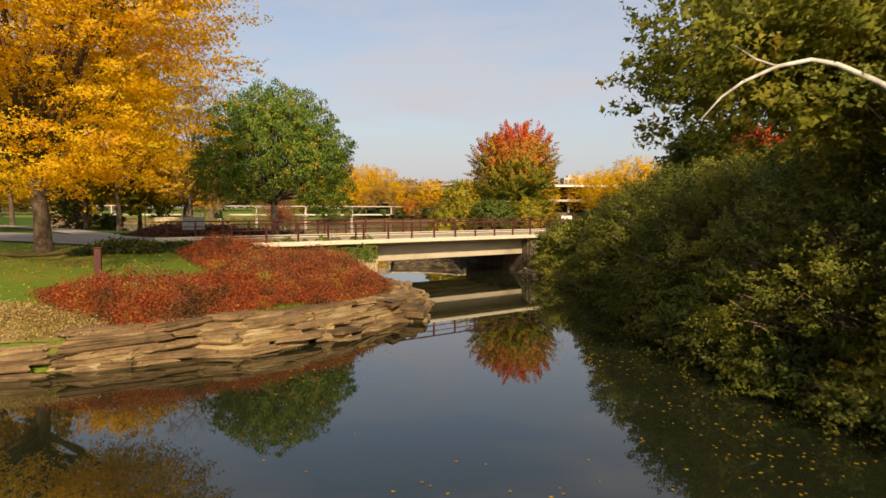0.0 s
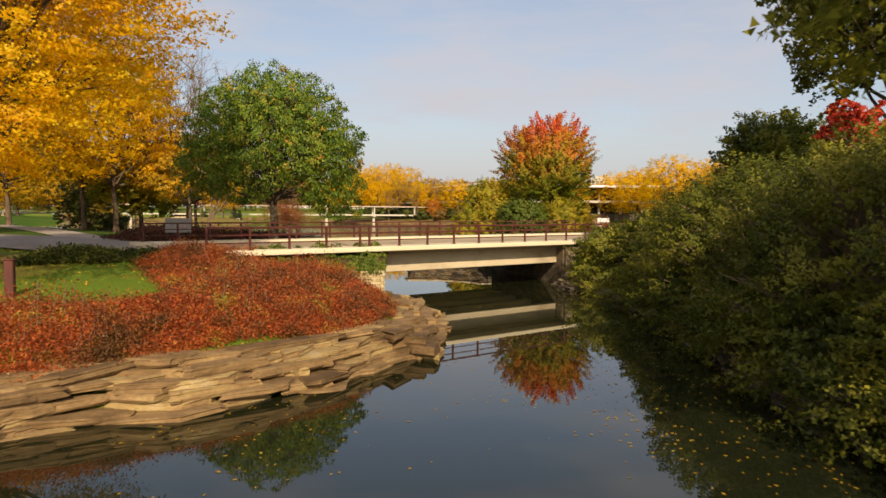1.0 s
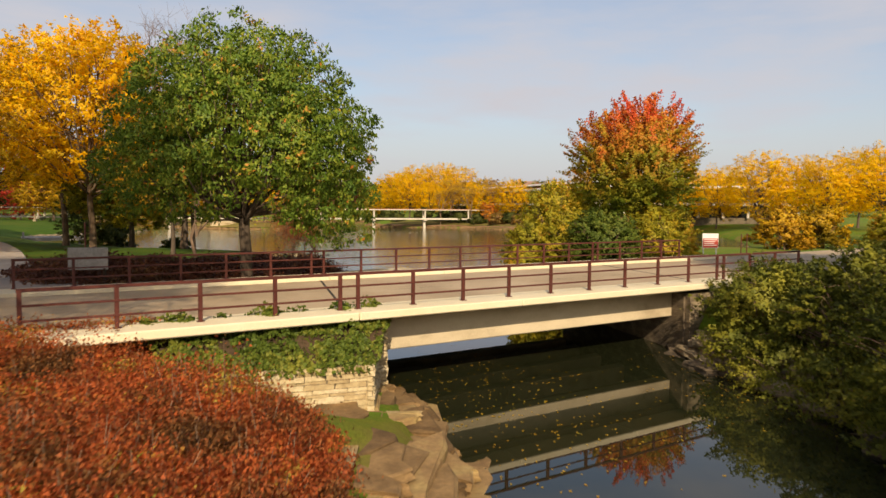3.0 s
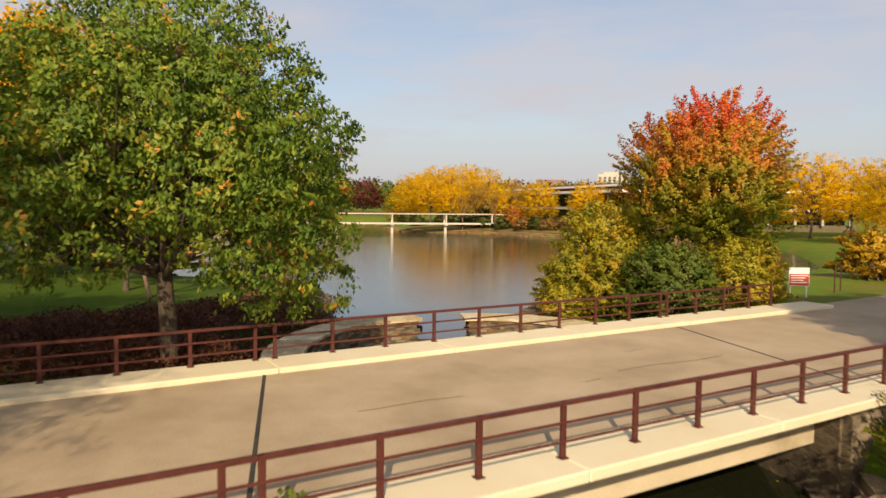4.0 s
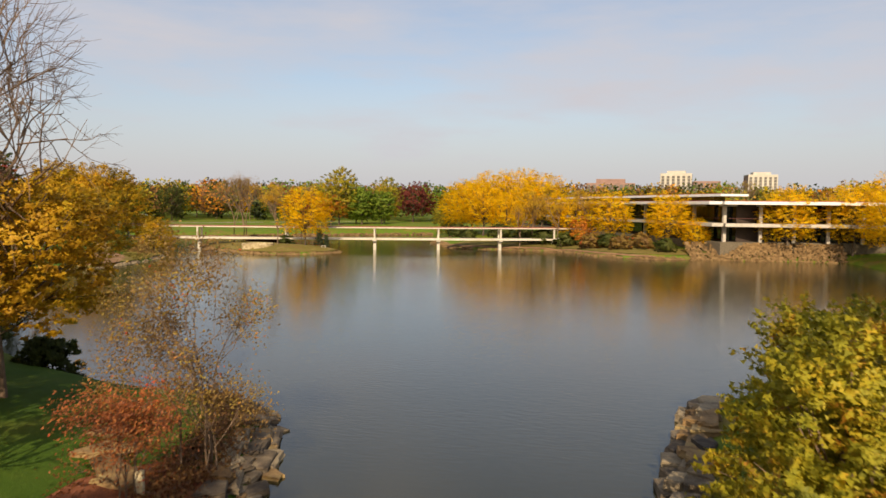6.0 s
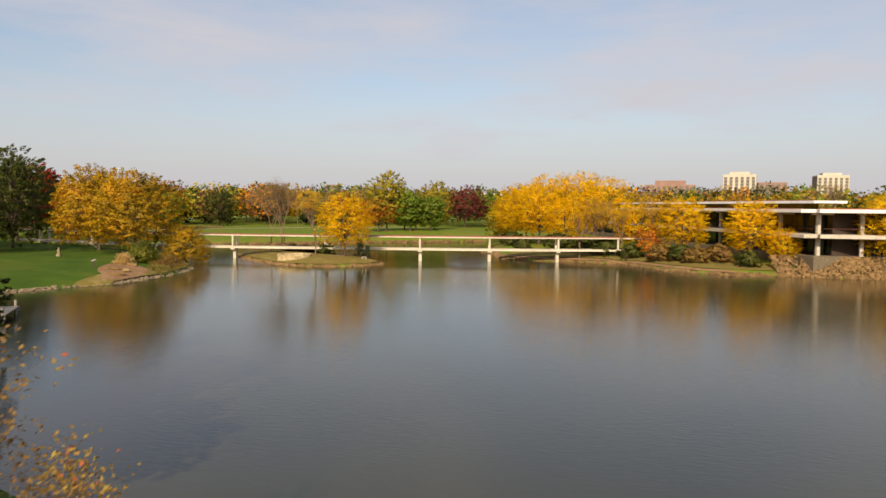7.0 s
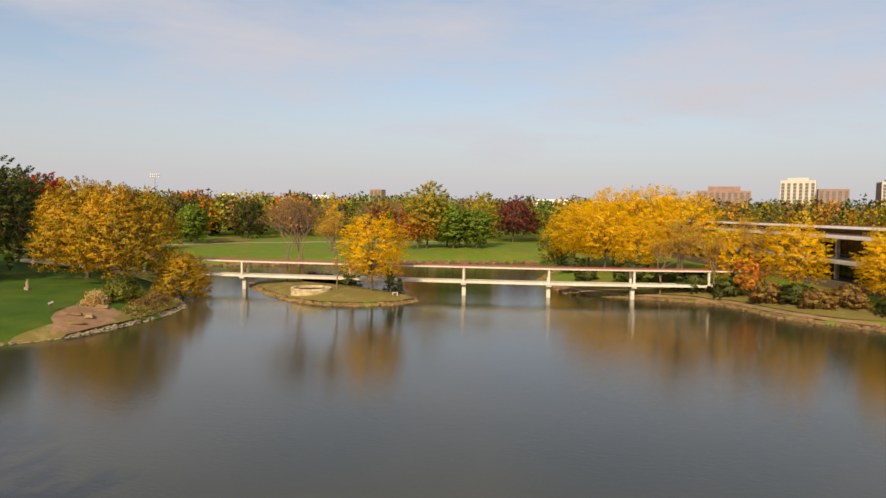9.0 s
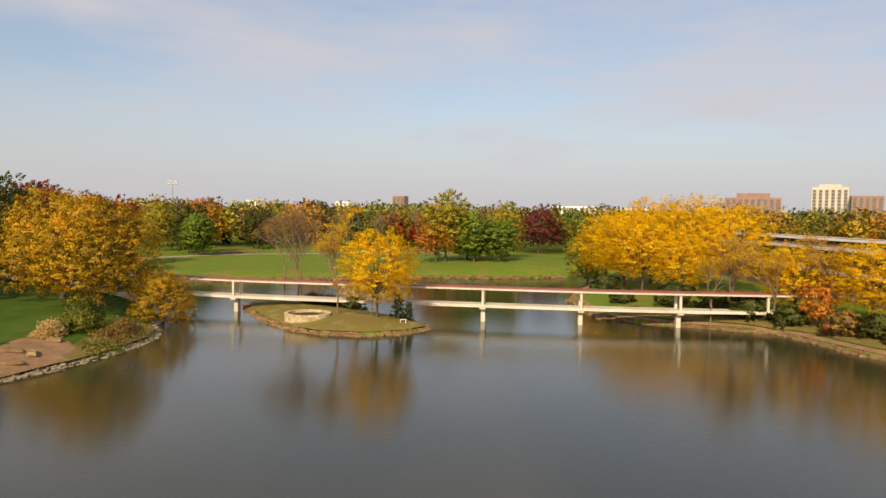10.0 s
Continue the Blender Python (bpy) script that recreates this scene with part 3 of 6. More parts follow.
def shrub(name, label, at, R, H, leaf, n, size, seed=1, group="", category="shrub", nl=11, shell=0.5, flat=0.2, clump=0.2, droop=0.0, far=False, spray=None, lump=(0.32, 0.50)):
    """Many stems from the ground and a mounded crown of leaves down to it."""
    r = np.random.default_rng(seed)
    t = thing(name, label, category, at, group)
    L = [((0, 0, H * 0.45), (R * 0.6, R * 0.6, H * 0.42))]
    for i in range(nl):
        a = i * 2.4 + r.uniform(-0.4, 0.4)
        u = (i + 0.5) / nl
        q = math.sqrt(max(0.08, 1 - u ** 1.7))
        lr = R * r.uniform(*lump)
        out_ = R * (1.02 - 0.78 * lump[1]) * q
        L.append(((math.cos(a) * out_, math.sin(a) * out_, H * (0.08 + 0.74 * u)), (lr, lr, min(lr * 0.9, H * r.uniform(0.14, 0.21)))))
    st = []
    for c, q in L:
        b = np.array([r.normal() * R * 0.12, r.normal() * R * 0.12, -0.3])
        c = np.array(c)
        st.append(tube([b, b * 0.6 + c * 0.4 + np.array([0, 0, 0.2]), c], [0.06, 0.045, 0.015], 5))
        for j in range(4):
            e = c + np.clip(r.normal(size=3), -1.1, 1.1) * np.array(q) * 0.7
            st.append(tube([b * 0.5 + c * 0.5, c * 0.6 + e * 0.4, e], [0.03, 0.02, 0.006], 3))
    part("stem_work", join(*st), M["twig"], t)
    P, O = spray_points(L, n, r, *spray, shell=shell) if spray else crown_points(L, n, r, clump=clump, per=22, shell=shell)
    O = O[P[:, 2] > -0.35]
    P = P[P[:, 2] > -0.35]
    part("crown", leaves(P, size, r, flat, 0.9 if far else 0.55, droop, far, O if far else None), M[leaf], t)
    return t


# ---- plan: water outline, road line, terrain ----
WATER = [(-70, -1), (-45, 7), (-30, 12), (-18, 15.6), (-11.7, 18.1), (-10.1, 19.0), (-8.8, 20.2), (-7.4, 21.2), (-5.9, 21.8), (-4.4, 23.4), (-3.3, 25.0), (-2.4, 26.9), (-1.5, 28.3), (-0.8, 29.9), (-1.0, 32.5), (-1.3, 35.0), (-1.5, 36.7), (-2.0, 38.2), (-2.6, 39.9), (-3.4, 41.7), (-4.9, 44.1),
         (-8.8, 53.0), (-11.0, 56.5), (-12.0, 59.2), (-12.1, 61.6), (-11.7, 63.6), (-10.8, 65.4), (-9.9, 66.4), (-8.85, 67.3), (-9.3, 68.4),
         (-9.7, 69.3), (-11.5, 68.6), (-13.6, 69.6), (-15.0, 72), (-16.6, 76), (-17.8, 79.5), (-19.2, 83), (-21.3, 86), (-24.5, 87.8), (-31, 88.2), (-39, 90.5), (-53, 97), (-64, 105), (-78, 118), (-87, 130), (-86, 138), (-83.2, 145), (-83.5, 151), (-85, 158), (-86.7, 163.6), (-89.9, 169.2), (-94, 172.5), (-103, 179), (-118, 190), (-140, 199), (-175, 203),
         (-176, 212), (-150, 213), (-138.8, 218), (-131.8, 226), (-123.8, 232), (-110, 247), (-98, 261), (-83, 268.4), (-69.3, 282), (-66, 292), (-61, 290), (-59, 270), (-57, 250), (-55.4, 233), (-50, 226), (-47.5, 218),
         (-45, 213.5), (-38.8, 212), (-33.3, 212.4), (-28.6, 212.3), (-20.6, 212.3), (-16.6, 208), (-12.2, 201.2), (-9.2, 198.4), (-0.3, 195), (9.6, 198), (16.8, 197.3), (26, 199.5), (34, 199), (36, 185), (34, 150), (29, 122), (18, 105), (4, 100), (-1.5, 92), (-2.6, 84), (-3.0, 78), (-4.0, 75), (-4.2, 72.2), (-5.0, 70.6),
         (-5.9, 69.5), (-5.85, 68.5), (-4.3, 68.75), (-2.57, 68.5), (-0.8, 67.75), (0.3, 66.9), (1.3, 65.7), (1.2, 62), (5.7, 51.6), (6.3, 49.5), (7.4, 46.2), (8.6, 42.6), (9.3, 38), (9.0, 33), (8.8, 28), (9.1, 22), (9.9, 18.6), (10.7, 15.6), (11.2, 12), (12.5, 0), (14, -30), (-70, -30)]
ISLAND = [(-101, 197.3), (-96, 191.6), (-88, 185.6), (-80.4, 181), (-73.8, 179.8), (-68, 181.4), (-64.1, 186), (-63.1, 191.4), (-67.2, 195.3), (-78, 199), (-90, 202), (-98, 201.5)]


def poly_sd(X, Y, poly):
    """Signed distance to a polygon: plus inside."""
    P = np.array(poly, float)
    Q = np.roll(P, -1, axis=0)
    best = np.full(X.shape, 1e18)
    inside = np.zeros(X.shape, bool)
    for (ax, ay), (bx, by) in zip(P, Q):
        ex, ey = bx - ax, by - ay
        t = np.clip(((X - ax) * ex + (Y - ay) * ey) / (ex * ex + ey * ey), 0, 1)
        best = np.minimum(best, (X - ax - t * ex) ** 2 + (Y - ay - t * ey) ** 2)
        if ay != by:
            inside ^= ((ay > Y) != (by > Y)) & (X < (bx - ax) * (Y - ay) / (by - ay) + ax)
    return np.where(inside, 1, -1) * np.sqrt(best)


def line_dist(X, Y, line):
    best = np.full(X.shape, 1e18)
    for (ax, ay), (bx, by) in zip(line[:-1], line[1:]):
        ex, ey = bx - ax, by - ay
        t = np.clip(((X - ax) * ex + (Y - ay) * ey) / (ex * ex + ey * ey), 0, 1)
        best = np.minimum(best, (X - ax - t * ex) ** 2 + (Y - ay - t * ey) ** 2)
    return np.sqrt(best)


# the road bridge's own axes: s along it, w across it
BO, BU, BV = np.array([-5.09, 41.95]), np.array([0.750, 0.662]), np.array([-0.662, 0.750])
BANG = math.degrees(math.atan2(BU[1], BU[0]))


def bp(s, w):
    return BO + BU * s + BV * w


ROAD_LEFT = [tuple(bp(-3, 5.3)), tuple(bp(-8, 5.3)), (-18.5, 43.2), (-25, 46.8), (-34, 50.5), (-60, 59), (-110, 66)]
ROAD_RIGHT = [tuple(bp(16, 5.3)), tuple(bp(22, 5.3)), tuple(bp(30, 5.6)), (24, 76), (40, 92), (70, 120)]
PATH_LEFT = [(-24, 50), (-30, 57), (-38, 66), (-48, 76), (-62, 86)]


def terrain(X, Y):
    X, Y = np.asarray(X, float), np.asarray(Y, float)
    d = -poly_sd(X, Y, WATER)
    isl = poly_sd(X, Y, ISLAND)
    d = np.where(isl > -8, np.maximum(d, isl), d)
    z = np.interp(d, [-8, -1.5, -0.25, 0.35, 1.6, 4, 9, 25, 70, 300], [-2.2, -1.2, -0.35, 0.30, 0.75, 1.2, 1.7, 2.05, 2.5, 3.0])
    zs = np.interp(d, [-8, -1.0, 0.1, 0.5, 1.3, 2.4, 4, 9, 25, 70, 300], [-2.4, -1.5, -0.55, 0.02, 0.55, 0.9, 1.3, 1.8, 2.05, 2.5, 3.0])
    near = np.clip((68 - Y) / 3, 0, 1)
    z = z * (1 - near) + zs * near
    z = z + np.where(d > 0.5, 0.10 * np.sin(X * 0.21 + 1.3) * np.cos(Y * 0.17) + 0.05 * np.sin(X * 0.6) * np.sin(Y * 0.53 + 0.7), 0) * np.clip(d / 6, 0, 1)
    ds, dw = (X - BO[0]) * BU[0] + (Y - BO[1]) * BU[1], (X - BO[0]) * BV[0] + (Y - BO[1]) * BV[1]
    for line, hw, zz in ((ROAD_LEFT[1:], 5.2, 2.22), (ROAD_RIGHT, 5.2, 2.22), (PATH_LEFT, 1.6, 2.15)):
        k = np.clip(1 - (line_dist(X, Y, line) - hw) / 5.0, 0, 1)
        k = k * k * (3 - 2 * k) * np.clip((d - 0.2) / 1.5, 0, 1)
        z = z * (1 - k) + zz * k
    foot = np.interp(ds, [-10, -7.5, -4.5, -2, 1, 2.5], [2.1, 1.8, 1.15, 0.4, 0.3, 0.2])
    kf = np.clip(1 - np.abs(np.minimum(dw + 1.5, 0)) / 3.5, 0, 1) * np.clip((ds + 10.5) / 2, 0, 1) * np.clip((3 - ds) / 1.0, 0, 1)
    kf = np.where(dw > 0.5, 0, np.clip(kf * 1.6, 0, 1))
    z = np.where(z > foot, z * (1 - kf) + foot * kf, z)
    m = np.exp(-(((X + 92) / 26) ** 2 + ((Y - 292) / 14) ** 2))
    z = z + 1.4 * m * np.clip(d / 6, 0, 1)
    return z


def axis(spans):
    out = []
    for a, b, step in spans:
        out += list(np.arange(a, b, step))
    return np.array(out + [spans[-1][1]])


gx = axis([(-4000, -800, 400), (-800, -200, 50), (-200, -60, 3.0), (-60, -24, 1.2), (-24, 16, 0.55), (16, 40, 1.5), (40, 130, 5), (130, 800, 60), (800, 4000, 400)])
gy = axis([(-800, -30, 70), (-30, 8, 2.0), (8, 100, 0.6), (100, 300, 2.5), (300, 800, 40), (800, 4500, 350)])
GX, GY = np.meshgrid(gx, gy)
GZ = terrain(GX, GY)
nx, ny = len(gx), len(gy)
ii, jj = np.meshgrid(np.arange(ny - 1), np.arange(nx - 1), indexing="ij")
q0 = (ii * nx + jj).ravel()
ground = part("ground", (np.stack([GX, GY, GZ], -1).reshape(-1, 3), np.stack([q0, q0 + 1, q0 + nx + 1, q0 + nx], 1)), M["grass"], smooth=True)
# Peninsula and lake bank faces take the grass with the painted tree shade.
ground.data.materials.append(M["lush_shaded"])
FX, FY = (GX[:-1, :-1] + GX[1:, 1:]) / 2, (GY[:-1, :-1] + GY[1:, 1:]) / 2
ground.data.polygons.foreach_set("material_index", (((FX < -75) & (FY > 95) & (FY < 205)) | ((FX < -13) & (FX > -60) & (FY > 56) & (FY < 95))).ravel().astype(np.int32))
tagged(ground, "mown autumn lawn sloping to the pond banks", "ground", kind="structure")

LOW = -0.27  # the channel lies below the lake, behind the weir
DAM = [(-260, 61.6), (-12.1, 61.6), (-11.7, 63.6), (-10.8, 65.4), (-9.9, 66.4), (-8.85, 67.3), (-7.4, 68.3), (-5.85, 68.5), (-4.3, 68.75), (-2.57, 68.5), (-0.8, 67.75), (0.3, 66.9), (1.3, 65.7), (200, 65.7)]
for lab_, edge, z_ in (("dark green channel water mirroring trees and the bridge", [(-260, -120), (200, -120)] + DAM[::-1], LOW), ("calm grey-green lake water mirroring trees and sky", DAM + [(200, 330), (-260, 330)], 0.0)):
    water = part("water", (np.array([(x, y, z_) for x, y in edge], float), [tuple(range(len(edge)))]), M["water"])
    tagged(water, lab_, "water", kind="structure")


def zat(x, y):
    return float(terrain(np.array([x]), np.array([y]))[0])


def strip(line, left, right, mat, name, label, dz=0.05, z=None, step=1.0):
    """A paved strip along a line, laid on the ground."""
    P = np.array(line, float)
    seg = np.linalg.norm(np.diff(P, axis=0), axis=1)
    s = np.concatenate([[0], np.cumsum(seg)])
    t = np.linspace(0, s[-1], max(2, int(s[-1] / step)))
    C = np.stack([np.interp(t, s, P[:, 0]), np.interp(t, s, P[:, 1])], 1)
    k = np.ones(9) / 9
    pad = np.vstack([np.repeat(C[:1], 4, 0), C, np.repeat(C[-1:], 4, 0)])
    C2 = np.stack([np.convolve(pad[:, i], k, "valid") for i in (0, 1)], 1)
    C2[0], C2[-1] = C[0], C[-1]
    T = np.gradient(C2, axis=0)
    T /= np.linalg.norm(T, axis=1, keepdims=True)
    Nn = np.stack([-T[:, 1], T[:, 0]], 1)
    cols = np.linspace(-right, left, 7)
    V = []
    for i in range(len(C2)):
        for c in cols:
            x, y = C2[i] + Nn[i] * c
            V.append((x, y))
    V = np.array(V)
    zz = terrain(V[:, 0], V[:, 1]) + dz if z is None else np.full(len(V), z)
    V = np.column_stack([V, zz])
    F = [(i * 7 + j, i * 7 + j + 1, (i + 1) * 7 + j + 1, (i + 1) * 7 + j) for i in range(len(C2) - 1) for j in range(6)]
    return tagged(part(name, (V, [f[::-1] for f in F]), mat, smooth=True), label, name, kind="structure")


strip(ROAD_LEFT[1:], 5.0, 4.6, M["asphalt"], "road", "grey asphalt road curving off the bridge", 0.07, 2.315)
strip(ROAD_RIGHT[1:], 5.0, 4.8, M["deck"], "road", "tan concrete road leading on from the bridge", 0.07, 2.315)
strip(PATH_LEFT, 1.5, 1.5, M["pathway"], "pavement", "pale concrete footpath through the lawn", 0.06)


def bed(name, label, cx, cy, outline, mat, dz=0.05):
    """A planted bed: a patch laid on the ground from its middle to its outline."""
    outline = [(p[0] + (q[0] - p[0]) * u / 4, p[1] + (q[1] - p[1]) * u / 4) for p, q in zip(outline, outline[1:] + outline[:1]) for u in range(4)]
    V, F, k = [(cx, cy)], [], len(outline)
    for f in (0.15, 0.3, 0.45, 0.6, 0.75, 0.88, 1.0):
        for x, y in outline:
            V.append((cx + (x - cx) * f, cy + (y - cy) * f))
    V = np.array(V)
    V = np.column_stack([V, terrain(V[:, 0], V[:, 1]) + dz])
    for i in range(k):
        j = (i + 1) % k
        F.append((0, 1 + i, 1 + j))
        for q in range(6):
            F.append((1 + q * k + i, 1 + (q + 1) * k + i, 1 + (q + 1) * k + j, 1 + q * k + j))
    return tagged(part(name, (V, F), mat, smooth=True), label, "ground", kind="structure")


# ---- the road bridge ----
def bm4(s, w, z=0.0):
    x, y = bp(s, w)
    return pose(x, y, z, 0, 0, BANG)


bridge = thing("road_bridge", "concrete road bridge with cream curbs over the channel", "bridge", bm4(0, 0), kind="structure")
S0, S1, SK = -9.0, 24.0, 3.54 / 10.77
part("deck", box(S0, S1, 0.35, 10.40, 2.05, 2.33, 0.02), M["deck"], bridge, "tan concrete roadway")
for nm, w0, w1, zt in (("curb", -0.70, 0.80, 2.515), ("curb", 9.45, 11.02, 2.475)):
    for a, b in ((S0, -0.28), (-0.26, 5.6), (5.615, 11.2), (11.215, 16.98), (17.0, S1 + (7 if w0 > 5 else 0))):
        o = (SK * 10.77) if w0 > 5 else 0
        part(nm, box(a + (o if a > S0 else 0), b + (o if b < S1 else 0), w0, w1, 2.28, zt, 0.03), M["curb"], bridge, "cream painted concrete curb")
part("girder", box(0.95, 15.4, 0.60, 1.20, 1.06, 2.10, 0.03), M["beam"], bridge, "cream concrete edge girder")
for k in range(2, 5):
    part("girder", box(0.4 + SK * k * 2.2, 15.0 + SK * k * 2.2, k * 2.2 - 0.3, k * 2.2 + 0.3, 1.30, 2.08, 0.03), M["beam"], bridge)
part("girder", box(0.4 + 3.54, 15 + 3.54, 10.2, 10.9, 1.30, 2.12, 0.03), M["beam"], bridge)


def skew_block(s0, s1, w0, w1, z0, z1):
    V = []
    for z in (z0, z1):
        for s, w in ((s0, w0), (s1, w0), (s1, w1), (s0, w1)):
            V.append((s + SK * w, w, z))
    return np.array(V), [(3, 2, 1, 0), (4, 5, 6, 7), (0, 1, 5, 4), (1, 2, 6, 5), (2, 3, 7, 6), (3, 0, 4, 7)]


part("abutment", skew_block(-2.6, 1.0, 0.5, 10.6, -1.5, 2.06), M["mortar"], bridge, "stone bridge abutment")
part("abutment", skew_block(14.4, 18.0, -0.2, 10.6, -1.5, 2.06), M["lime_dark"], bridge, "brown stone bridge abutment")
part("wing_wall", box(-9.0, 1.0, 0.36, 0.9, -1.2, 2.28), M["mortar"], bridge)
part("wing_wall", skew_block(14.5, 18.5, -0.5, 0.2, -1.2, 2.1), M["lime_dark"], bridge)
for s in (-0.27, 16.6):
    part("expansion_joint", skew_block(s - 0.05, s + 0.05, 0.81, 9.44, 2.3, 2.336), M["joint"], bridge, "dark tar-filled joint")
r_ = np.random.default_rng(5)
for (s, w, l, dirn) in ((3.7, 5.08, 2.9, -0.04), (12.0, 5.05, 4.7, -0.03), (10.2, 4.6, 0.7, -0.02), (14.2, 6.9, 0.9, 0.05)):
    pts = [(s + k * l / 6, w + k * l / 6 * dirn + r_.normal() * 0.05) for k in range(7)]
    V, F = [], []
    for k, (a, b) in enumerate(pts):
        V += [(a, b - 0.018, 2.334), (a, b + 0.018, 2.334)]
        if k:
            F.append((2 * k - 2, 2 * k, 2 * k + 1, 2 * k - 1))
    part("crack", (np.array(V), F), M["joint"], bridge, "thin crack in the roadway")

# stones of the wing wall
stone_meshes = []
for k in range(8):
    r = np.random.default_rng(40 + k)
    V, F = box(0, 1, 0, 1, 0, 1, 0.06)
    V = V + r.normal(size=V.shape) * 0.02
    stone_meshes.append(mesh_of("stone", V, F, M["wallstone"]))
r = np.random.default_rng(11)
z = -0.1
while z < 2.2:
    h = r.uniform(0.07, 0.14)
    s = -5.6 + r.uniform(0, 0.3)
    while s < 1.1:
        l = min(r.uniform(0.3, 0.85), 1.16 - s)
        dd = r.uniform(0.05, 0.11)
        part("stone", stone_meshes[r.integers(8)], None, bridge, at=Matrix.LocRotScale((s, 0.36 - dd, z), None, (l - 0.015, dd + 0.02, h - 0.012)))
        s += l
    z += h

# railings: panels of posts and three rails
post_me = mesh_of("post", *box(-0.05, 0.05, -0.045, 0.045, 0, 1.07, 0.008), M["rail"])
plate_me = mesh_of("base_plate", *box(-0.09, 0.09, -0.09, 0.09, 0.0, 0.02, 0.004), M["rail"])


def railing(stations, w, z, start=None, end=None):
    t = thing("bridge_railing", "dark red-brown painted steel railing on the bridge curb", "railing", bm4(0, w, z), "bridge railings")
    for s in stations:
        post = part("post", post_me, None, t, at=Matrix.Translation((s, 0, 0)))
        part("base_plate", plate_me, None, post)
    a, b = start or stations[0] - 0.06, end or stations[-1] + 0.06
    for h, k in ((1.03, 0.04), (0.68, 0.028), (0.33, 0.028)):
        part("rail", box(a, b, -0.075 if h < 1 else -0.05, -0.046 if h < 1 else 0.05, h - k, h + k, 0.006), M["rail"], t)
    return t


SP = 16.7 / 9
railing([SP * k for k in range(10)], 0.0, 2.515)
railing([-8.4, -6.4, -4.45, -2.48, -0.56], 0.0, 2.515, end=-0.065)
railing([17.15, 19.0, 20.9, 22.8], 0.0, 2.515, start=SP * 9 + 0.065)
railing([3.54 + SP * k for k in range(10)], 10.77, 2.475)
railing([-8.3, -6.4, -4.5, -2.6, -0.8, 1.1, 2.95], 10.77, 2.475, end=3.475)
railing([20.65, 22.5, 24.4, 26.2, 27.9], 10.77, 2.475, start=3.54 + SP * 9 + 0.065)

# ---- rocks ----
def rock_mesh(r, mat, n=9, tall=1.0, rough=0.16):
    """A flat bedded slab, one unit long, with broken edges."""
    ang = np.sort(r.uniform(0, 2 * math.pi, n) * 0.35 + np.linspace(0, 2 * math.pi, n, endpoint=False))
    rad = 1 + r.normal(size=n) * rough
    cx, cy = np.cos(ang), np.sin(ang)
    k = np.maximum(np.abs(cx), np.abs(cy)) ** 0.65
    ox, oy = cx / k * rad * 0.5, cy / k * rad * 0.5
    rings = [(0.90, 0.0), (1.02, 0.28), (0.97, 0.70), (0.99, 0.86), (0.90, 1.0)]
    V, F = [], []
    for f, z in rings:
        for i in range(n):
            V.append((ox[i] * f + r.normal() * 0.018, oy[i] * f + r.normal() * 0.018, z * tall + r.normal() * 0.035))
    V.append((0, 0, 1.0 * tall + r.normal() * 0.04))
    for a in range(len(rings) - 1):
        for i in range(n):
            j = (i + 1) % n
            F.append((a * n + i, a * n + j, (a + 1) * n + j, (a + 1) * n + i))
    b = (len(rings) - 1) * n
    for i in range(n):
        F.append((b + i, b + (i + 1) % n, len(V) - 1))
    return mesh_of("rock", np.array(V), F, mat)


lime_rocks = [rock_mesh(np.random.default_rng(60 + k), M["lime"]) for k in range(12)]
dark_rocks = [rock_mesh(np.random.default_rng(90 + k), M["lime_dark"]) for k in range(10)]


def along(line, step, r, jitter=0.3):
    P = np.array(line, float)
    seg = np.linalg.norm(np.diff(P, axis=0), axis=1)
    s = np.concatenate([[0], np.cumsum(seg)])
    t = 0.0
    while t < s[-1]:
        x, y = np.interp(t, s, P[:, 0]), np.interp(t, s, P[:, 1])
        x2, y2 = np.interp(min(t + 0.5, s[-1]), s, P[:, 0]), np.interp(min(t + 0.5, s[-1]), s, P[:, 1])
        x1, y1 = np.interp(max(t - 0.5, 0), s, P[:, 0]), np.interp(max(t - 0.5, 0), s, P[:, 1])
        yield x, y, math.degrees(math.atan2(y2 - y1, x2 - x1))
        t += step * (1 + r.uniform(-jitter, jitter))


def rock_bank(name, label, line, courses, rocks, seed, step=1.5, long=1.9, deep=1.3, thick=0.3, land=1):
    """Flat slabs laid in stepped courses along a shore line; land: the side of the line on which the land lies."""
    r = np.random.default_rng(seed)
    t = thing(name, label, "rock bank", kind="structure")
    for c, (off, z) in enumerate(courses):
        for x, y, a in along(line, step * r.uniform(0.9, 1.1), r):
            nx_, ny_ = -math.sin(radians(a)) * land, math.cos(radians(a)) * land
            o = off + r.normal() * 0.14
            l = long * r.uniform(0.65, 1.35)
            part("rock", rocks[r.integers(len(rocks))], None, t, at=pose(x + nx_ * o, y + ny_ * o, z + r.normal() * 0.05, r.normal() * 1.4, r.normal() * 1.4, a + r.normal() * 3.5 + 180 * r.integers(2)) @ Matrix.Diagonal((l, deep * r.uniform(0.8, 1.2), thick * r.uniform(0.75, 1.3), 1)))
    return t


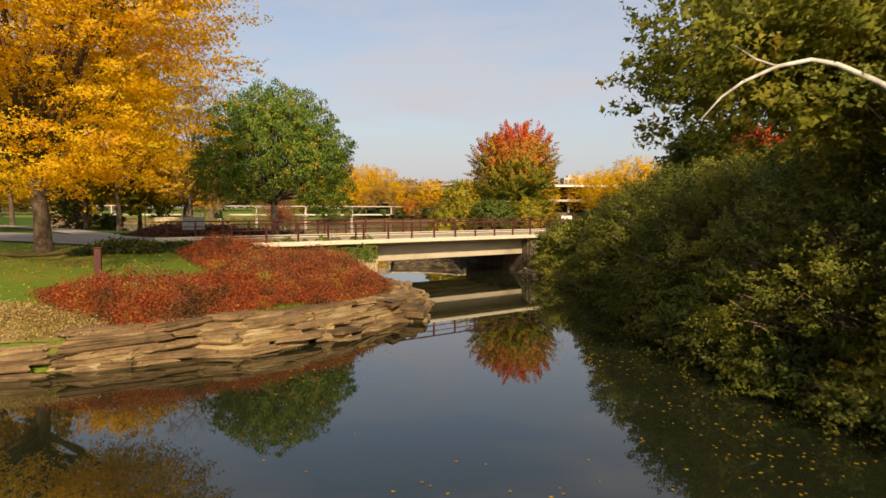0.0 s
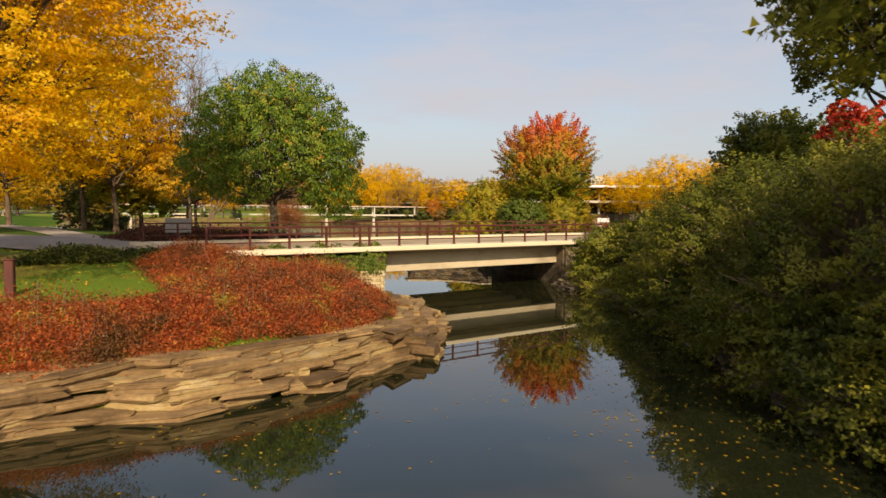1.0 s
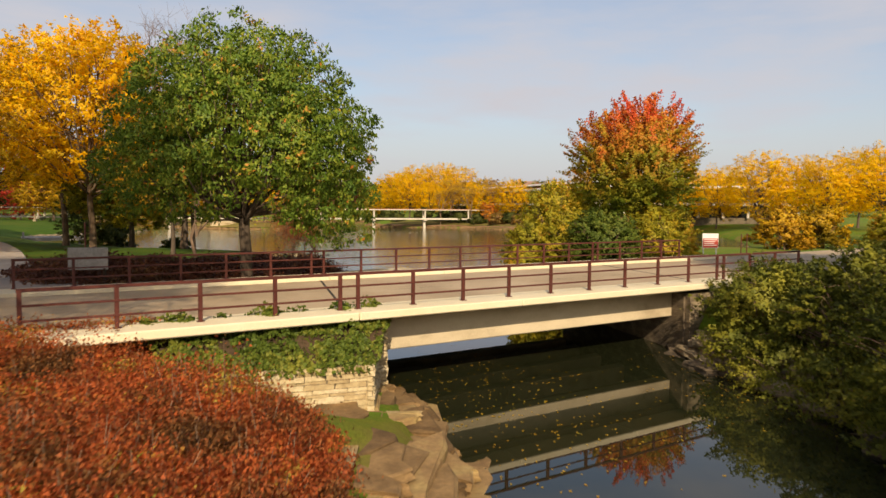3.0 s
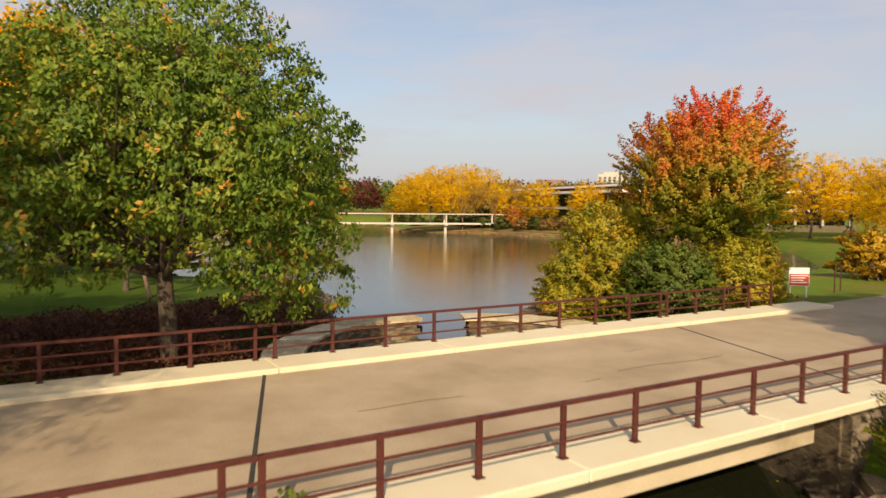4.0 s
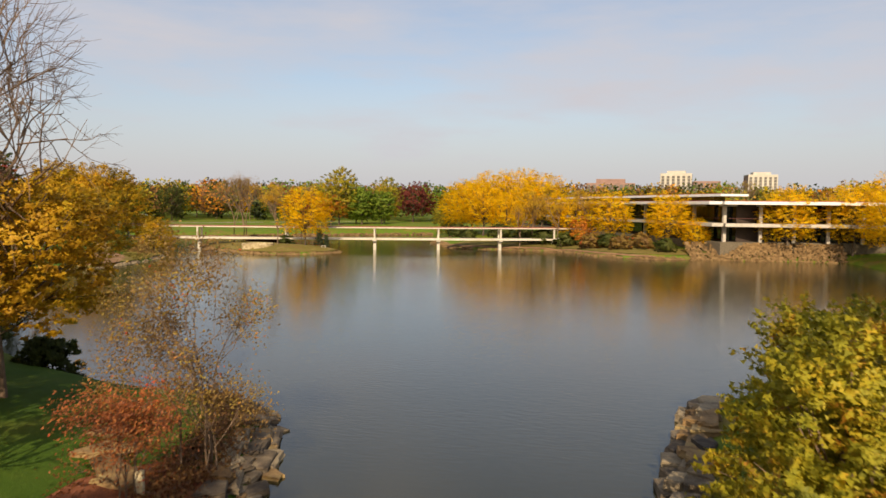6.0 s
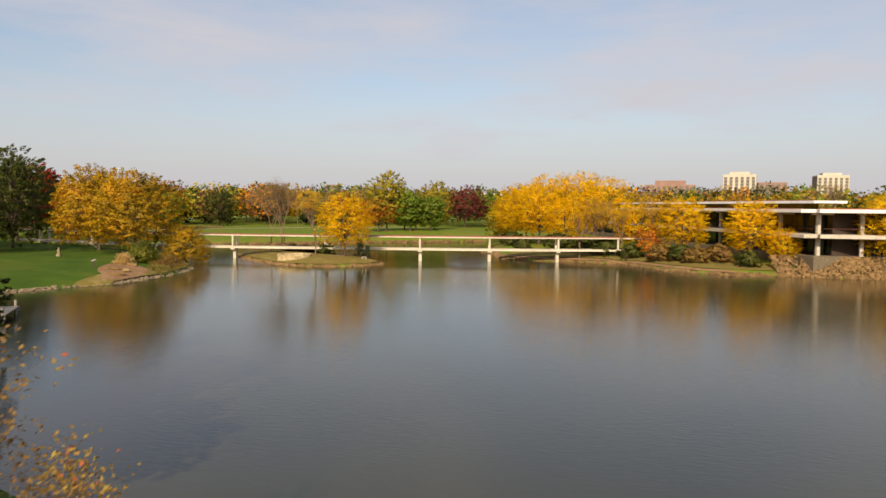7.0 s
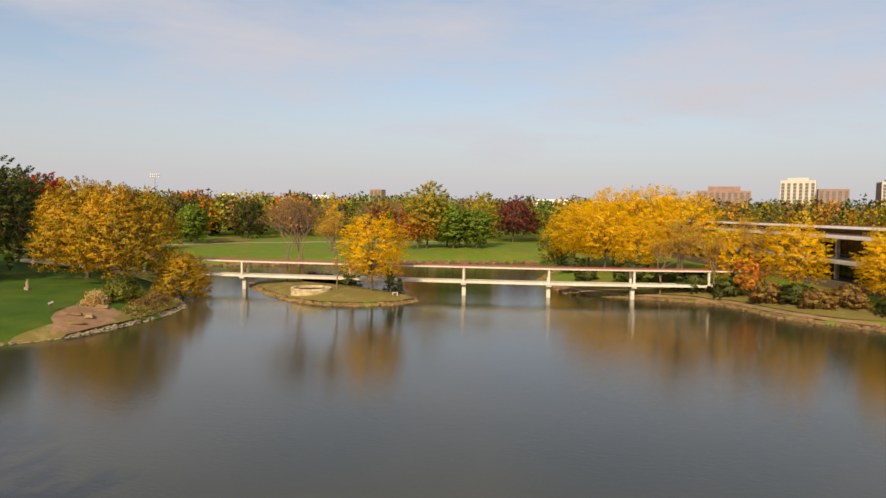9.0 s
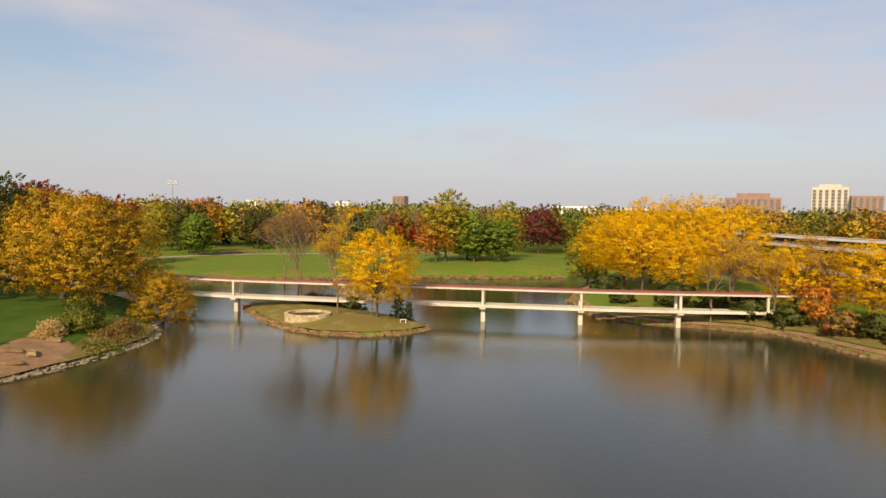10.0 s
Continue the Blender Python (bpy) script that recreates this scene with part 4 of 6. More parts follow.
rock_bank("stone_bank", "low limestone edging along the lawn bank", [(-22, 14.3), (-14, 17.2), (-11.7, 18.1), (-10.1, 19.0), (-8.8, 20.2)], [(0.05, -0.52), (0.15, -0.34), (0.35, -0.17), (0.62, 0.0), (0.95, 0.16)], lime_rocks, 13, 1.7, 2.5, 0.85, 0.20)
rock_bank("stone_bank", "layered tan limestone slabs stepping down to the water", [(-9.2, 19.7), (-7.4, 21.2), (-5.9, 21.8), (-4.4, 23.4), (-3.3, 25.0), (-2.4, 26.9), (-1.5, 28.3), (-0.9, 29.6)], [(0.02, -0.52), (0.10, -0.36), (0.24, -0.20), (0.40, -0.03), (0.60, 0.13), (0.82, 0.29), (1.08, 0.44), (1.38, 0.54)], lime_rocks, 3, 1.6, 2.3, 0.9, 0.21)
rock_bank("stone_bank", "broad tan limestone slabs on the point below the bridge", [(-0.9, 29.3), (-1.0, 32.5), (-1.3, 35.0), (-1.5, 36.7)], [(0.0, -0.52), (0.2, -0.34), (0.5, -0.16), (0.85, 0.02), (1.25, 0.18), (1.7, 0.36), (2.2, 0.50)], lime_rocks, 4, 1.5, 2.2, 1.4, 0.28)
rock_bank("stone_bank", "flat limestone slabs below the wing wall", [(-1.5, 36.7), (-2.0, 38.2), (-2.6, 39.9), (-3.4, 41.7), (-4.4, 43.2)], [(0.0, -0.52), (0.25, -0.34), (0.6, -0.18), (1.1, -0.02), (1.7, 0.12), (2.3, 0.24)], lime_rocks, 14, 1.4, 2.1, 1.4, 0.27)

# low coursed wall in front of the wing wall, with a planted ledge behind it
low_wall = thing("retaining_wall", "coursed yellow limestone retaining wall beside the bridge", "wall", kind="structure")
WA, WB, WC = np.array([-3.9, 39.2]), np.array([-8.2, 37.0]), np.array([-4.55, 42.5])
for P0_, P1_, zt in ((WB, WA, 1.5), (WA, WC, 1.5)):
    L_ = float(np.linalg.norm(P1_ - P0_))
    ang = math.degrees(math.atan2(P1_[1] - P0_[1], P1_[0] - P0_[0]))
    m_ = pose(P0_[0], P0_[1], 0, 0, 0, ang)
    part("core", box(0, L_ - 0.06, 0.06, 0.5, -0.5, zt - 0.03), M["mortar"], low_wall, at=m_)
    z = -0.1
    while z < zt:
        h = r.uniform(0.07, 0.15)
        s = -0.1
        while s < L_:
            l = min(r.uniform(0.3, 1.0), L_ + 0.02 - s)
            dd = r.uniform(0.0, 0.09)
            part("stone", stone_meshes[r.integers(8)], None, low_wall, at=m_ @ Matrix.LocRotScale((s, 0.06 - dd, z), None, (max(l, 0.05) - 0.012, dd + 0.12, h - 0.01)))
            s += l
        z += h
V, F = [], []
for i in range(9):
    u = i / 8
    f_, b_ = WB + (WA - WB) * u, bp(-5.6 + 6.7 * u, 0.40)
    for v_, z_ in ((0.06, 1.44), (0.35, 1.62), (0.7, 1.98), (1.0, 2.24)):
        V.append((*(f_ + (b_ - f_) * v_), z_ + 0.04 * math.sin(i * 1.9 + v_ * 5)))
    if i:
        for k in range(3):
            F.append(((i - 1) * 4 + k, i * 4 + k, i * 4 + k + 1, (i - 1) * 4 + k + 1))
part("planted_ledge", (np.array(V), F), M["soil"], low_wall, "earth ledge grown over with ivy", smooth=True)
# Dark stones here: shade under the overhanging shrubs is put into the rock colour.
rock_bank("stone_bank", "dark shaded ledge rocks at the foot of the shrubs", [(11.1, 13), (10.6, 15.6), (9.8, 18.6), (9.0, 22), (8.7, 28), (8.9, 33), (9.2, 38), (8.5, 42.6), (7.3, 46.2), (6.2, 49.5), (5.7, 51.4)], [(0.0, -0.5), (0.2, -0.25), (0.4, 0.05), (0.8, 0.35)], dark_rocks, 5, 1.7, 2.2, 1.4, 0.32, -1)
rock_bank("stone_bank", "weathered grey ledge rocks along the lake bank", [(-9.9, 69.6), (-11.5, 68.9), (-13.6, 69.9), (-15.0, 72), (-16.6, 76), (-17.8, 79.5), (-19.2, 83), (-21.3, 86), (-24.5, 87.8)], [(0.0, -0.15), (0.35, 0.06), (0.8, 0.27), (1.3, 0.45)], lime_rocks[:3] + dark_rocks, 6, 1.2, 1.6, 1.2, 0.26)
rock_bank("stone_bank", "tan rocks under the yellow shrubs at the lake edge", [(-1.5, 92), (-2.6, 84), (-3.0, 78), (-4.0, 75), (-4.2, 72.2), (-5.0, 70.8)], [(0.0, -0.1), (0.4, 0.25), (0.8, 0.5)], lime_rocks[:4] + dark_rocks, 7, 1.4, 1.5, 1.2, 0.4)


def rock_line(name, label, line, seed, step, size, thick, mats, rows=2, land=1):
    """Many small shore stones, too many to tell apart, as one mesh."""
    r = np.random.default_rng(seed)
    protos = lime_rocks if mats == "lime" else dark_rocks
    geo = []
    for me in protos[:6]:
        V = np.array([v.co[:] for v in me.vertices])
        geo.append((V, [tuple(p.vertices) for p in me.polygons]))
    out = []
    for k in range(rows):
        for x, y, a in along(line, step, r, 0.4):
            nx_, ny_ = -math.sin(radians(a)) * land, math.cos(radians(a)) * land
            o = 0.1 + k * size * 0.55 + r.normal() * 0.15
            s = size * r.uniform(0.6, 1.5)
            out.append(moved(geo[r.integers(6)], pose(x + nx_ * o, y + ny_ * o, -0.12 + k * thick * 0.75, r.normal() * 4, r.normal() * 4, a + r.normal() * 14) @ Matrix.Diagonal((s, size * 0.8, thick * r.uniform(0.8, 1.4), 1))))
    return tagged(part(name, join(*out), M["lime" if mats == "lime" else "lime_dark"]), label, "rocks", kind="stuff")


closed = lambda p: p + [p[0]]
rock_line("shore_rocks", "pale limestone edging round the island", closed(ISLAND), 21, 0.8, 0.9, 0.2, "lime", 3)
rock_line("shore_rocks", "rocky edge of the grassy peninsula", [(-64, 106), (-78, 118), (-87, 130), (-86, 138), (-83.2, 145), (-83.5, 151), (-85, 158), (-86.7, 163.6), (-89.9, 169.2), (-94, 172.5), (-103, 179)], 22, 0.7, 0.7, 0.16, "dark", 3)
rock_line("shore_rocks", "tan limestone edging along the far shore", [(-47.5, 218), (-45, 213.5), (-38.8, 212), (-33.3, 212.4), (-28.6, 212.3), (-20.6, 212.3), (-16.6, 208), (-12.2, 201.2), (-9.2, 198.4), (-0.3, 195), (9.6, 198)], 23, 1.0, 1.2, 0.26, "lime", 3)
rock_line("shore_rocks", "pale rubble stone slope below the terrace", [(7, 197.2), (9.6, 198), (16.8, 197.3), (26, 199.5), (34, 199)], 24, 0.6, 0.55, 0.34, "lime", 13)
rock_line("shore_rocks", "stone edging of the lawn mound", [(-138.8, 218), (-131.8, 226), (-123.8, 232), (-110, 247), (-98, 261), (-83, 268.4), (-69.3, 282)], 25, 1.6, 1.8, 0.4, "lime", 2)
rock_line("shore_rocks", "stone edging of the inlet", [(-59, 270), (-57, 250), (-55.4, 233), (-50, 226), (-47.5, 218)], 26, 1.4, 1.6, 0.35, "lime", 2)

# ---- weir with curved stone walls ----
def curved_wall(name, label, line, thick, z0, z1, seed):
    """A stone-faced wall along a curve, with cap slabs and proud face stones."""
    r = np.random.default_rng(seed)
    P = np.array(line, float)
    T = np.gradient(P, axis=0)
    T /= np.linalg.norm(T, axis=1, keepdims=True)
    Nn = np.stack([-T[:, 1], T[:, 0]], 1)
    V, F = [], []
    for i in range(len(P)):
        for s_ in (-0.5, 0.5):
            for z_ in (z0, z1 - 0.14):
                V.append((*(P[i] + Nn[i] * thick * s_), z_))
    for i in range(len(P) - 1):
        a, b = i * 4, i * 4 + 4
        F += [(a, b, b + 1, a + 1), (a + 3, b + 3, b + 2, a + 2), (a + 1, b + 1, b + 3, a + 3)]
    e = (len(P) - 1) * 4
    F += [(0, 1, 3, 2), (e + 2, e + 3, e + 1, e)]
    t = thing(name, label, "wall", kind="structure")
    part("core", (np.array(V), F), M["mortar"], t)
    for x, y, a in along(line, 0.95, r, 0.15):
        part("cap_stone", lime_cap[r.integers(4)], None, t, "pale flat cap stone", at=pose(x, y, z1 - 0.15, 0, 0, a + r.normal() * 3) @ Matrix.Diagonal((1.02, thick * 1.15, 0.16, 1)))
    for side in (-1, 1):
        z_ = 0.0
        while z_ < z1 - 0.22:
            h = r.uniform(0.10, 0.19)
            for x, y, a in along(line, 0.55, r, 0.5):
                nx_, ny_ = -math.sin(radians(a)) * side, math.cos(radians(a)) * side
                part("stone", stone_meshes2[r.integers(8)], None, t, at=pose(x + nx_ * (thick / 2 - 0.02), y + ny_ * (thick / 2 - 0.02), z_, 0, 0, a) @ Matrix.Diagonal((r.uniform(0.3, 0.6), r.uniform(0.06, 0.16), h - 0.02, 1)) @ Matrix.Translation((-0.5, -0.5, 0)))
            z_ += h
    return t


stone_meshes2 = []
for k in range(8):
    rr = np.random.default_rng(140 + k)
    V, F = box(0, 1, 0, 1, 0, 1, 0.08)
    stone_meshes2.append(mesh_of("stone", V + rr.normal(size=V.shape) * 0.03, F, M["lime"] if k % 4 == 0 else M["lime_dark"]))
lime_cap = []
for k in range(4):
    rr = np.random.default_rng(170 + k)
    V, F = box(-0.5, 0.5, -0.5, 0.5, 0, 1, 0.05)
    lime_cap.append(mesh_of("cap_stone", V + rr.normal(size=V.shape) * 0.012, F, M["wallstone"]))
curved_wall("weir_wall", "curved limestone weir wall with pale cap stones", [(-10.9, 56.0), (-11.6, 57.6), (-12.0, 59.2), (-12.1, 61.6), (-11.7, 63.6), (-10.8, 65.4), (-9.9, 66.4), (-8.85, 67.3)], 1.4, -1.6, 1.45, 31)
curved_wall("weir_wall", "curved limestone weir wall with pale cap stones", [(-5.85, 68.5), (-5.1, 68.7), (-4.3, 68.75), (-3.4, 68.7), (-2.57, 68.5), (-1.7, 68.2), (-0.8, 67.75), (0.3, 66.9), (1.3, 65.7)], 1.5, -1.6, 1.42, 32)
weir = thing("weir_sill", "rust-brown sill beam between the weir walls", "weir", pose(-7.4, 68.35, 0, 0, 0, 20), kind="structure")
part("beam", box(-1.75, 1.75, -0.45, 0.45, -0.9, 0.10, 0.12), M["rust"], weir, "rusty weathered beam")
part("step", box(-2.0, 1.9, -1.1, -0.44, -1.2, -0.10, 0.08), M["lime"], weir, "wet tan stone step")
part("step", box(-2.3, 2.3, -2.1, -1.09, -1.2, -0.24, 0.06), M["lime"], weir, "wet tan stone step")
V = np.array([(x, y, z) for z in (-1.2, -0.27) for x, y in ((-5.6, 66.4), (-3.6, 67.7), (-1.8, 67.4), (-0.6, 66.6), (0.4, 65.2), (-0.4, 64.2), (-2.2, 65.0), (-4.2, 65.6))])
F = [tuple(range(7, -1, -1)), tuple(range(8, 16))] + [(k, (k + 1) % 8, 8 + (k + 1) % 8, 8 + k) for k in range(8)]
part("apron", (V, F), M["lime"], thing("weir_apron", "wet tan stone apron at the foot of the weir wall", "weir", kind="structure"))

# ---- covered walkway over the lake ----
WALK = [(-160, 192.5), (-133, 189.4), (-115, 188.8), (-97, 190.9), (-78.5, 196.2), (-60, 202), (-46.5, 206.2), (-33.2, 211.5), (-20, 218), (-6, 226)]
walkway = thing("covered_walkway", "cream concrete covered footbridge curving across the lake", "footbridge", kind="structure")


def smooth_line(line, step=2.0, k=7):
    P = np.array(line, float)
    s = np.concatenate([[0], np.cumsum(np.linalg.norm(np.diff(P, axis=0), axis=1))])
    t = np.arange(0, s[-1], step)
    C = np.stack([np.interp(t, s, P[:, 0]), np.interp(t, s, P[:, 1])], 1)
    h = k // 2
    pad = np.vstack([np.repeat(C[:1], h, 0), C, np.repeat(C[-1:], h, 0)])
    return np.stack([np.convolve(pad[:, i], np.ones(k) / k, "valid") for i in (0, 1)], 1)


def ribbon(C, w0, w1, z0, z1):
    """A beam of rectangular section swept along a plan line."""
    T = np.gradient(C, axis=0)
    T /= np.linalg.norm(T, axis=1, keepdims=True)
    Nn = np.stack([-T[:, 1], T[:, 0]], 1)
    V, F = [], []
    for i in range(len(C)):
        for w, z in ((w0, z0), (w1, z0), (w1, z1), (w0, z1)):
            V.append((*(C[i] + Nn[i] * w), z))
    for i in range(len(C) - 1):
        a, b = 4 * i, 4 * i + 4
        for k in range(4):
            j = (k + 1) % 4
            F.append((a + k, a + j, b + j, b + k))
    e = 4 * (len(C) - 1)
    F += [(3, 2, 1, 0), (e, e + 1, e + 2, e + 3)]
    return np.array(V), F


WC = smooth_line(WALK)
WC = WC[WC[:, 0] < -9]
part("walk_deck", ribbon(WC[WC[:, 0] < -18], -1.5, 1.5, 2.22, 2.62), M["cream"], walkway, "cream concrete deck")
part("roof", ribbon(WC, -1.6, 1.6, 4.80, 5.02), M["cream"], walkway, "thin cream concrete roof")
part("roof_edge", ribbon(WC, -1.25, 1.25, 5.02, 5.16), M["copper"], walkway, "red-brown roof covering")
col_me = mesh_of("column", *box(-0.17, 0.17, -0.22, 0.22, 2.4, 4.85, 0.02), M["cream"])
pier_me = mesh_of("pier", *box(-0.32, 0.32, -0.45, 0.45, -1.5, 2.25, 0.03), M["cream"])
cap_me = mesh_of("pier_cap", *box(-0.45, 0.45, -1.35, 1.35, 1.92, 2.24, 0.04), M["cream"])
for x, y, a in ((-151, 191.6, -6), (-133, 189.5, -4), (-115, 189.0, 3), (-97, 190.9, 12), (-78.5, 196.3, 17), (-59.8, 202, 17), (-46.3, 206.4, 19), (-33.3, 211.6, 24), (-22, 217, 26)):
    m = pose(x, y, 0, 0, 0, a)
    part("column", col_me, None, walkway, at=m @ Matrix.Translation((0, -1.1, 0)))
    part("column", col_me, None, walkway, at=m @ Matrix.Translation((0, 1.1, 0)))
    pier = part("pier", pier_me, None, walkway, at=m)
    part("pier_cap", cap_me, None, pier)

# ---- lakeside building: two storeys of slabs on columns ----
hall = thing("lakeside_building", "two-storey modern building with cream slabs, slim columns and dark glass", "building", kind="structure")


def wing(a, b, depth, bays, roof2=True):
    a, b = np.array(a, float), np.array(b, float)
    L = float(np.linalg.norm(b - a))
    m = pose(a[0], a[1], 0, 0, 0, math.degrees(math.atan2(b[1] - a[1], b[0] - a[0])))
    P = lambda nm, vf, mat, lab="": part(nm, moved(vf, m), M[mat], hall, lab)
    P("terrace", box(-2, L + 2, 0.9 if not roof2 else -2.0, depth, 0.5, 3.45, 0.05), "mortar")
    P("floor_slab", box(-1, L + 1, -3.2, depth, 6.45, 7.1, 0.04), "tower")
    P("roof_slab", box(-1.5, L + 1.5, -4.2, depth, 10.7, 11.3, 0.04), "white")
    P("roof_trim", box(-1.45, L + 1.45, -4.15, -3.8, 11.3, 11.46), "copper", "red-brown roof edge")
    if roof2:
        P("upper_roof", box(3, L + 1, -1.6, 4.4, 12.3, 12.75, 0.04), "white")
        P("upper_trim", box(3.1, L + 0.9, -1.55, -1.3, 12.75, 12.88), "copper", "red-brown roof edge")
        P("clerestory", box(6, L - 4, 0.2, 2.6, 11.28, 12.3), "glass")
    for z0, z1 in ((3.45, 6.45), (7.1, 10.7)):
        P("wall", box(0, L, 2.6, depth - 0.5, z0, z1), "dark_panel", "dark recessed facade")
        k = max(2, int(L / 1.6))
        for i in range(k):
            x0, x1 = i * L / k + 0.08, (i + 1) * L / k - 0.08
            P("window", box(x0, x1, 2.52, 2.58, z0 + 0.25, z1 - 0.2), "glass")
    for i in range(0 if roof2 else 1, bays + 1):
        x = L * i / bays
        P("column", box(x - 0.3, x + 0.3, -0.3, 0.3, 3.4, 10.72, 0.04), "tower")
        P("bracket", box(x - 0.3, x + 0.3, -1.1, 2.6, 10.35, 10.71, 0.03), "cream")
    P("balcony_rail", box(0, L, -1.1, -1.04, 8.0, 8.08), "rail")


wing((-44, 319), (12.9, 201.2), 26, 12)
wing((13.5, 201.6), (62, 206), 22, 8, False)

# ---- distant buildings and masts ----
def tower(name, label, x, y, w, h, mat, rot, bands=7, cap=True):
    t = thing(name, label, "building", pose(x, y, 0, 0, 0, rot))
    part("body", box(-w / 2, w / 2, -w * 0.35, w * 0.35, 0, h, 0.3), M[mat], t)
    for i in range(bands):
        c = -w / 2 + (i + 0.5) * w / bands
        part("window", box(c - w / bands * 0.27, c + w / bands * 0.27, -w * 0.352 - 0.3, -w * 0.35 + 0.1, 4, h * 0.93), M["far_glass"], t, "dark glazing strip")
        for j in range(1, 11):
            part("spandrel", box(c - w / bands * 0.27, c + w / bands * 0.27, -w * 0.352 - 0.7, -w * 0.352 - 0.2, h * 0.085 * j, h * (0.085 * j + 0.010)), M[mat], t)
    # Brown left wall carries the body's shaded side in its colour.
    part("side_wall", box(-w / 2 - 0.4, -w / 2 + 0.2, -w * 0.33, w * 0.33, 0, h * 0.97), M["brick_far"], t)
    if cap:
        part("roof_house", box(-w * 0.3, w * 0.3, -w * 0.2, w * 0.2, h, h + w * 0.09), M[mat], t)
    return t


tower("office_tower", "distant cream office tower with dark vertical window strips", 143, 2600, 102, 124, "tower", -6, 6)
tower("office_tower", "distant cream office tower with dark vertical window strips", 445, 2800, 100, 128, "tower", 5, 6)
tower("office_block", "distant red-brown brick office block", -78, 2600, 165, 90, "brick_far", 0, 9)
tower("office_block", "distant red-brown brick office block", 236, 2550, 84, 96, "brick_far", 0, 5, False)
tower("office_block", "distant brown block above the trees", -790, 1500, 30, 58, "brick_far", 0, 3, False)
tower("office_block", "low white distant building roof above the trees", -380, 1500, 90, 38, "white", 0, 8, False)
tower("office_block", "low white distant building roof above the trees", -1210, 1500, 40, 46, "white", 0, 4, False)
tower("office_block", "low white distant building roof above the trees", -935, 1500, 44, 44, "white", 0, 4, False)
tower("office_block", "low grey-brown distant building above the trees", -840, 1520, 60, 42, "sign_grey", 0, 6, False)
tower("office_block", "low white distant building roof above the trees", -270, 1540, 70, 36, "white", 0, 7, False)

def mast(x, y, h):
    t = thing("floodlight_mast", "distant sports floodlight mast with lamp bars", "light mast", pose(x, y, 0, 0, 0, 20))
    part("pole", tube([(0, 0, 0), (0, 0, h)], [0.4, 0.22], 6), M["steel"], t)
    for k in range(2):
        part("lamp_bar", box(-3.4, 3.4, -0.2, 0.2, h - 1.6 * k - 0.5, h - 1.6 * k), M["steel"], t)
        for j in range(5):
            part("lamp", box(-3.2 + j * 1.45, -2.5 + j * 1.45, -0.6, 0.1, h - 1.6 * k - 0.3, h - 1.6 * k + 0.4, 0.05), M["white"], t)


mast(-398, 462, 36)

# ---- signs, posts, small fixtures ----
def at_ground(x, y, rz=0, s=1.0, dz=0.0):
    return pose(x, y, zat(x, y) + dz, 0, 0, rz) @ Matrix.Scale(s, 4)


s1 = thing("notice_board", "weathered grey board on two posts beside the road", "sign", at_ground(-18.0, 48.0, 20))
part("board", box(-0.75, 0.75, -0.04, 0.04, 0.65, 1.55, 0.02), M["sign_grey"], s1)
for x in (-0.6, 0.6):
    part("post", box(x - 0.05, x + 0.05, 0.045, 0.13, -0.3, 1.5, 0.01), M["bark"], s1)
s2 = thing("information_sign", "white and red sign board on the lawn by the road", "sign", at_ground(12.5, 77.0, 12, dz=0.28))
part("board", box(-0.62, 0.62, -0.03, 0.03, 0.45, 1.55, 0.02), M["white"], s2)
part("red_panel", box(-0.58, 0.58, -0.036, -0.02, 0.49, 1.18), M["sign_red"], s2, "red lower panel")
for k in range(4):
    part("lettering_bar", box(-0.5, 0.5 - 0.12 * (k % 3), -0.042, -0.034, 1.06 - k * 0.14, 1.11 - k * 0.14), M["white"], s2)
for x in (-0.5, 0.5):
    part("post", box(x - 0.04, x + 0.04, 0.032, 0.11, -0.6, 1.5, 0.01), M["white"], s2)
b1 = thing("bollard", "square rust-brown timber post on the lawn", "post", at_ground(-13.5, 26.7, 20))
part("shaft", box(-0.13, 0.13, -0.13, 0.13, -0.3, 1.12, 0.02), M["rail"], b1)
part("cap", box(-0.15, 0.15, -0.15, 0.15, 1.12, 1.17, 0.015), M["rail"], b1)
for x, y, h in ((7.8, 70.5, 3.0), (15.5, 80, 1.6), (16.2, 81, 1.6), (-27.5, 61.0, 2.4)):
    t = thing("signpost", "thin brown steel post beside the bridge end", "post", at_ground(x, y, 0))
    part("shaft", tube([(0, 0, -0.3), (0, 0, h)], [0.045, 0.04], 8), M["rail"], t)
    part("finial", tube([(0, 0, h), (0, 0, h + 0.06)], [0.055, 0.03], 8), M["rail"], t)
dock = thing("wooden_dock", "grey timber dock standing in the lake", "dock", pose(-72.4, 115.6, 0, 0, 0, 40))
for k in range(16):
    part("plank", box(-3.9 + k * 0.5, -3.43 + k * 0.5, -3, 3, 0.75, 0.83, 0.01), M["wood_dock"], dock)
for x in (-3.6, 3.8):
    for y in (-2.7, 2.7):
        part("pile", tube([(x, y, -2.0), (x, y, 1.5)], [0.14, 0.13], 8), M["wood_dock"], dock)
part("fascia", box(-3.9, 4.1, -3.06, -3.0, 0.35, 0.82), M["wood_dock"], dock)
part("fascia", box(-3.9, 4.1, 3.0, 3.06, 0.35, 0.82), M["wood_dock"], dock)
ring = thing("stone_planter", "round pale fieldstone wall on the island", "wall", pose(-79.4, 185.4, 0.3))
r = np.random.default_rng(77)
part("fill", tube([(0, 0, 0), (0, 0, 1.15)], [2.75, 2.75], 28), M["soil"], ring)
